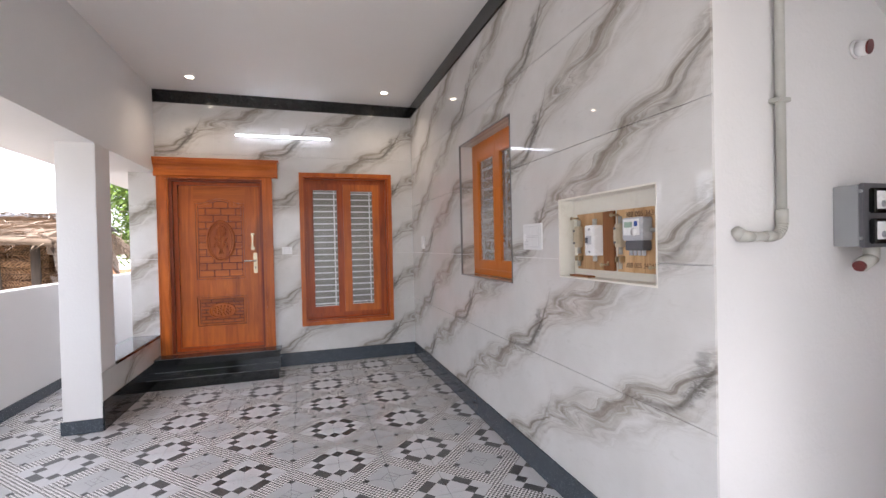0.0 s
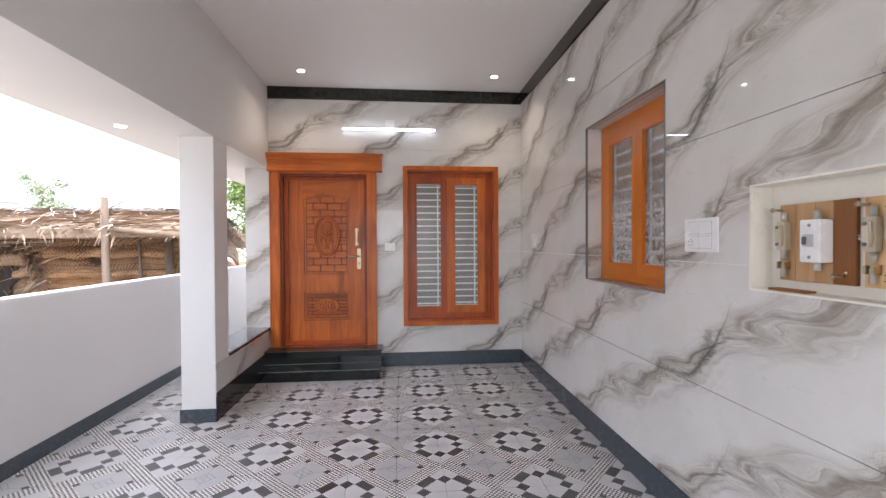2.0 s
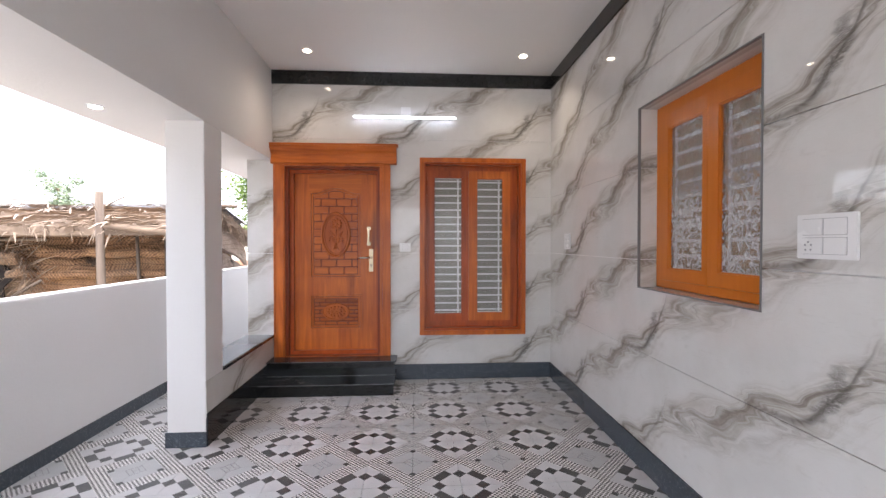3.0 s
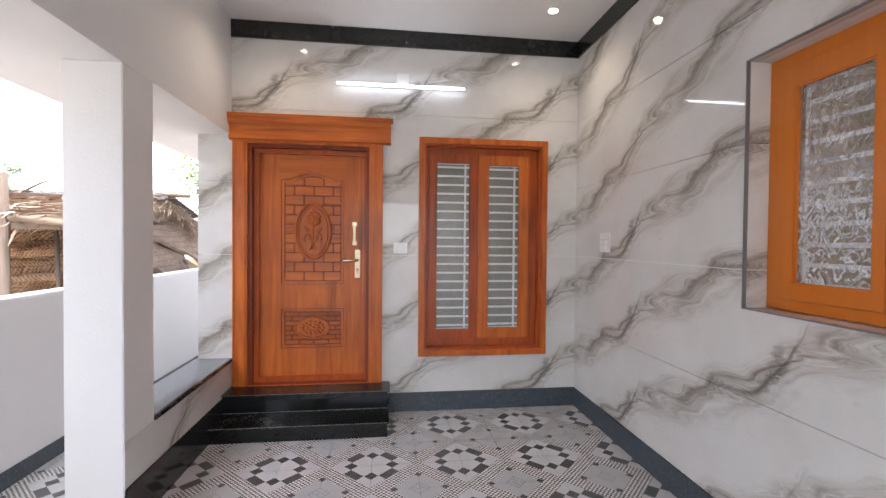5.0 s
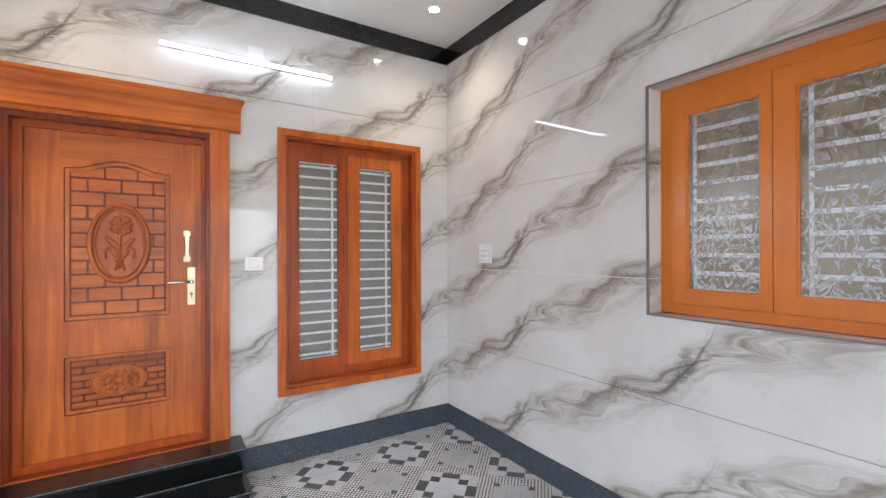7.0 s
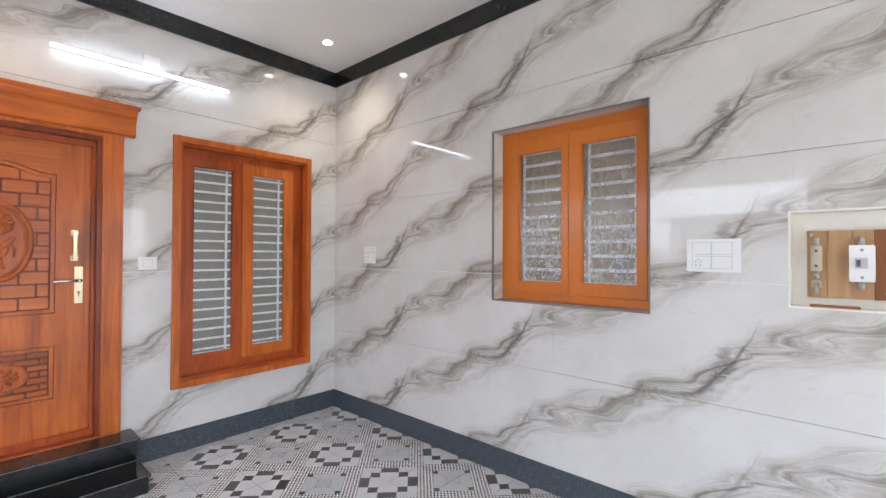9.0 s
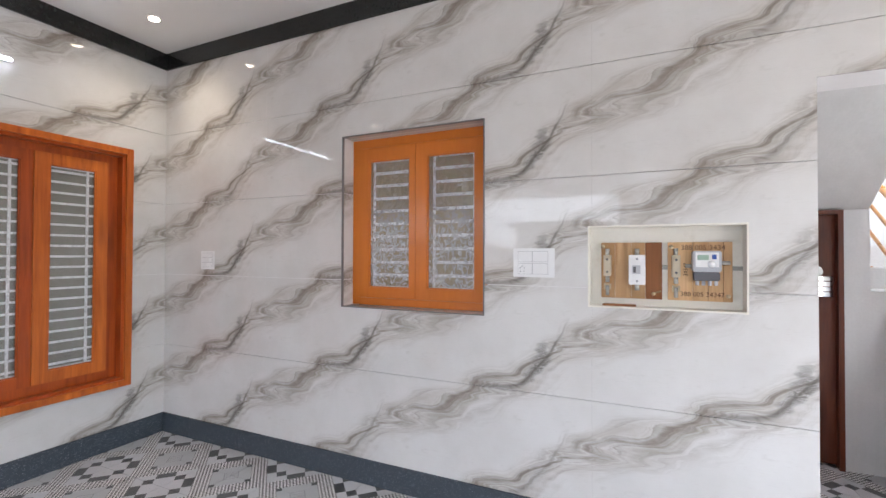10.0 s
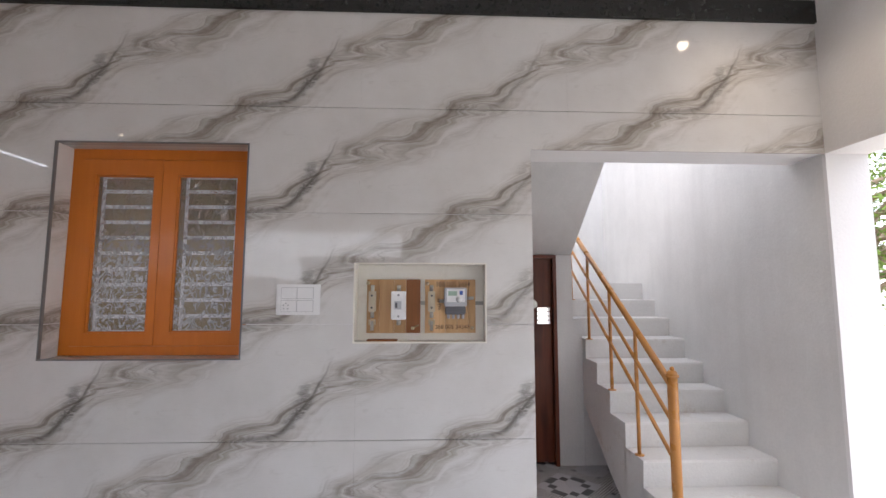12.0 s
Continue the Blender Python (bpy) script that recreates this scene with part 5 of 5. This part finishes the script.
BARK = simple("bark", (0.20, 0.15, 0.10), 0.9)


def tree(base, height, crown, spread, leaves, leaf, mat, label, seed, clumps=26, low=0.35):
    r = random.Random(seed)
    t = thing("tree", pose(*base), label, "tree")
    bm = bmesh.new()
    top = Vector((0.15 * spread, 0, height * 0.75))
    prev, rad = Vector((0, 0, 0)), 0.05 * crown + 0.05
    for i in range(1, 6):
        p = top * (i / 5) + Vector((r.uniform(-0.1, 0.1), r.uniform(-0.1, 0.1), 0)) * crown * 0.4
        tube(bm, prev, p, rad, rad * 0.78, 8)
        prev, rad = p, rad * 0.78
    tips = []
    for i in range(clumps):
        a, e = r.uniform(0, 2 * math.pi), r.uniform(-0.35, 1.0)
        q = Vector((math.cos(a) * spread * r.uniform(0.25, 1), math.sin(a) * spread * r.uniform(0.25, 1), height * (low + (1 - low) * (0.5 + 0.5 * e)) * r.uniform(0.85, 1.0)))
        s = top * r.uniform(0.45, 1.0)
        mid = s.lerp(q, 0.5) + Vector((0, 0, 0.1 * crown))
        tube(bm, s, mid, 0.03 * crown, 0.02 * crown, 5)
        tube(bm, mid, q, 0.02 * crown, 0.006 * crown, 5)
        tips.append(q)
    part("trunk", bm, BARK, t, "brown trunk and limbs", smooth=True)
    verts, faces = [], []
    for _ in range(leaves):
        c = r.choice(tips)
        k = crown * 0.34
        p = c + Vector((r.gauss(0, k), r.gauss(0, k), r.gauss(0, k * 0.6)))
        u = Vector((r.gauss(0, 1), r.gauss(0, 1), r.gauss(0, 0.6))).normalized() * leaf * r.uniform(0.6, 1.3)
        v = u.cross(Vector((r.gauss(0, 1), r.gauss(0, 1), r.gauss(0, 1)))).normalized() * leaf * 0.4
        n = len(verts)
        verts += [p - u, p + v, p + u, p - v]
        faces.append((n, n + 1, n + 2, n + 3))
    mesh = bpy.data.meshes.new("crown")
    mesh.from_pydata([tuple(v) for v in verts], [], faces)
    mesh.materials.append(mat)
    ob = new("crown", mesh)
    ob.parent = t
    tagged(ob, "crown of small loose leaves", kind="stuff")
    return t


tree((-4.35, 15.0, -0.3), 4.1, 1.3, 0.9, 14000, 0.07, GREEN_LEAF, "leafy bright green tree behind the hut", 3, 34, 0.25)
tree((-13.0, 17.5, -0.3), 4.9, 0.50, 0.80, 1500, 0.075, PALE_LEAF, "thin pale tree standing far behind the hut", 5, 11, 0.45)
tree((6.8, -6.5, -0.3), 4.9, 2.2, 2.4, 12000, 0.06, GREEN_LEAF, "broad green tree in front of the gate", 8, 40, 0.1)
tree((-5.5, -9.0, -0.3), 6.0, 2.2, 2.6, 7000, 0.08, GREEN_LEAF, "green tree across the road", 9, 30, 0.3)
structure("boundary_wall", boxes((-14, 14, -4.2, -4.05, -0.32, 0.85)), WHITE, "plain white boundary wall across the front yard", "wall")
far = thing("far_house", pose(0, 0, 0), "pale low house with a blue-grey roof far beyond the hut", "house")
part("wall", boxes((-36, -25, 30, 36, -0.3, 4.1)), WHITE, far)
part("roof", boxes((-36.4, -24.6, 29.6, 36.4, 4.1, 4.5), bevel=0.05), METER_GREY, far, "blue-grey roof slab")
mast = thing("far_mast", pose(-21.2, 25.0, -0.3), "thin far mast with short cross arms", "mast")
bm = bmesh.new()
tube(bm, (0, 0, 0), (0, 0, 6.6), 0.06, 0.04, 8)
for z in (5.4, 5.9, 6.3):
    tube(bm, (-0.28, 0, z), (0.28, 0, z), 0.05, seg=6)
part("pole", bm, METER_GREY, mast)
OLD_PAINT = plaster("weathered_grey_paint", (0.40, 0.40, 0.39), 0.2, 0.7, 0.002, 0.3)
near_house = thing("neighbour_house", pose(-6.2, 2.4, -0.3), "pale grey flat-roofed house beyond the boundary wall", "house")
part("wall", boxes((-4, 0, 0.0, 2.2, 0, 2.45), (-4, 0, -9, 0.0, 0, 3.7)), OLD_PAINT, near_house)
part("roof", boxes((-4.1, 0.15, 0.15, 2.35, 2.45, 2.53), (-4.1, 0.15, -9.1, 0.15, 3.7, 3.82)), METER_GREY, near_house, "thin grey concrete roof slab")
for y in (-3.2, -1.3, 1.0):
    part("window", boxes((0.0, 0.03, y - 0.3, y + 0.3, 1.3, 1.95)), DARKGREY, near_house, "small dark window")
BRICKS = simple("weathered_brick_paint", (0.40, 0.20, 0.12), 0.85, 0.0, 0.3, 8.0)
structure("garden_wall", boxes((-7.0, -3.4, 13.0, 13.2, -0.32, 0.95)), BRICKS, "low brick-red garden wall behind the hut", "wall")


# ---- reveals and tiles: repeated flat pieces last ----
def cut_cell(cell, holes):
    """The rectangles that are left of a cell (u0, u1, v0, v1) after the holes."""
    u0, u1, v0, v1 = cell
    us = sorted({u0, u1, *[h for hole in holes for h in hole[:2] if u0 < h < u1]})
    vs = sorted({v0, v1, *[h for hole in holes for h in hole[2:] if v0 < h < v1]})
    out = []
    for a, b in zip(us, us[1:]):
        for c, d in zip(vs, vs[1:]):
            mu, mv = (a + b) / 2, (c + d) / 2
            if not any(h[0] < mu < h[1] and h[2] < mv < h[3] for h in holes):
                out.append((a, b, c, d))
    return out


TW, TH, T0 = 1.14, 0.583, 0.142
tile_meshes = {}


def wall_tiles(wall, m, length, top, holes, first=0.0, low=0.0):
    """Tiles over a wall; m sets local x along it, y into it; first: where the first joint lies."""
    k0 = math.floor((0 - first) / TW)
    for k in range(k0, int((length - first) / TW) + 1):
        for r in range(-1, 6):
            u0, v0 = first + k * TW, T0 + r * TH
            cell = (max(0, u0), min(length, u0 + TW), max(low, v0), min(top, v0 + TH))
            if cell[1] - cell[0] < 0.004 or cell[3] - cell[2] < 0.004:
                continue
            rects = [tuple(round(q, 4) for q in (a - u0, b - u0, c - v0, d - v0)) for a, b, c, d in cut_cell(cell, holes)]
            if not rects:
                continue
            key = tuple(rects)
            if key not in tile_meshes:
                bm = bmesh.new()
                g = 0.0019
                for a, b, c, d in rects:
                    lo, hi = (a + 0.0002 if a < 0.002 else a), (b - 0.0002 if b > TW - 0.002 else b)
                    bo, to = (c + g if c < 0.002 else c), (d - g if d > TH - 0.002 else d)
                    box(bm, lo, hi, 0, 0.0095, bo, to)
                me = bpy.data.meshes.new("wall_tile")
                bm.to_mesh(me)
                bm.free()
                me.materials.append(MARBLE)
                tile_meshes[key] = me
            ob = new("wall_tile", tile_meshes[key])
            ob.matrix_basis = m @ Matrix.Translation((u0, 0, v0))
            ob.parent = wall


tiles_back = tagged(new("wall_back_tiles"), "glossy marble-look tiles with grey-beige veins on the back wall", "wall tiles", kind="structure")
tiles_side = tagged(new("wall_right_tiles"), "glossy marble-look tiles with grey-beige veins on the side wall", "wall tiles", kind="structure")
wall_tiles(tiles_back, pose(-1.82, YB, 0), 3.12, CEILZ, ((0.30, 1.40, 0.0, 2.30), (1.775, 2.81, 0.49, 2.27)), first=3.12 - 3 * TW)
wall_tiles(tiles_side, pose(XR, YB, 0, 0, 0, -90), YB - YF, CEILZ, ((YB - 3.78, YB - 2.78, 1.132, 2.264), (YB - 2.21, YB - 1.51, 1.21, 1.63), (YB - 1.26, 10, -1, SOFF)))
tiles_low = tagged(new("wall_ledge_tiles"), "marble-look tiles on the low wall beside the pillar", "wall tiles", kind="structure")
wall_tiles(tiles_low, pose(XL + 0.004, 4.18, 0, 0, 0, 90), 1.43, 0.455, (), first=-0.3, low=0.2)
# strips that line the side window's reveal
wall_tiles(tiles_side, pose(1.311, 3.7805, 0, 0, 0, 0), 0.109, 2.262, (), first=-0.5, low=1.134)
wall_tiles(tiles_side, pose(1.42, 2.7795, 0, 0, 0, 180), 0.109, 2.262, (), first=-0.5, low=1.134)
for z in (2.2625, 1.1335):
    bm = boxes((1.311, 1.42, 2.78, 3.78, z - (0.009 if z < 2 else 0), z + (0.009 if z > 2 else 0)))
    part("wall_tile", bm, MARBLE, tiles_side)

# floor tiles
FT = 0.286
fx0, fy0 = 0.148 - FT * 10, 4.165 - FT * 18
floor_ob = [o for o in scene.objects if o.name == "floor"][0]
me = bpy.data.meshes.new("floor_tile")
bm = boxes((0.0011, FT - 0.0011, 0.0011, FT - 0.0011, -0.009, 0))
bm.to_mesh(me)
bm.free()
me.materials.append(FLOOR)
rest = bmesh.new()
count = 0
for i in range(0, 25):
    for j in range(0, 36):
        x, y = fx0 + FT * i, fy0 + FT * j
        if x + FT < -2.48 or x > 4.4 or y < -1.0:
            continue
        if x > 1.3 and not (y < 1.3):
            continue
        near = -2.48 < x + FT / 2 < 1.3 and 1.2 < y + FT / 2 < 5.61
        if near and count < 300:
            ob = new("floor_tile", me)
            ob.matrix_basis = pose(x, y, 0)
            ob.parent = floor_ob
            count += 1
        else:
            box(rest, x + 0.0011, x + FT - 0.0011, y + 0.0011, y + FT - 0.0011, -0.009, 0)
part("floor_tiling", rest, FLOOR, floor_ob, "further tiles of the same floor", kind="stuff")
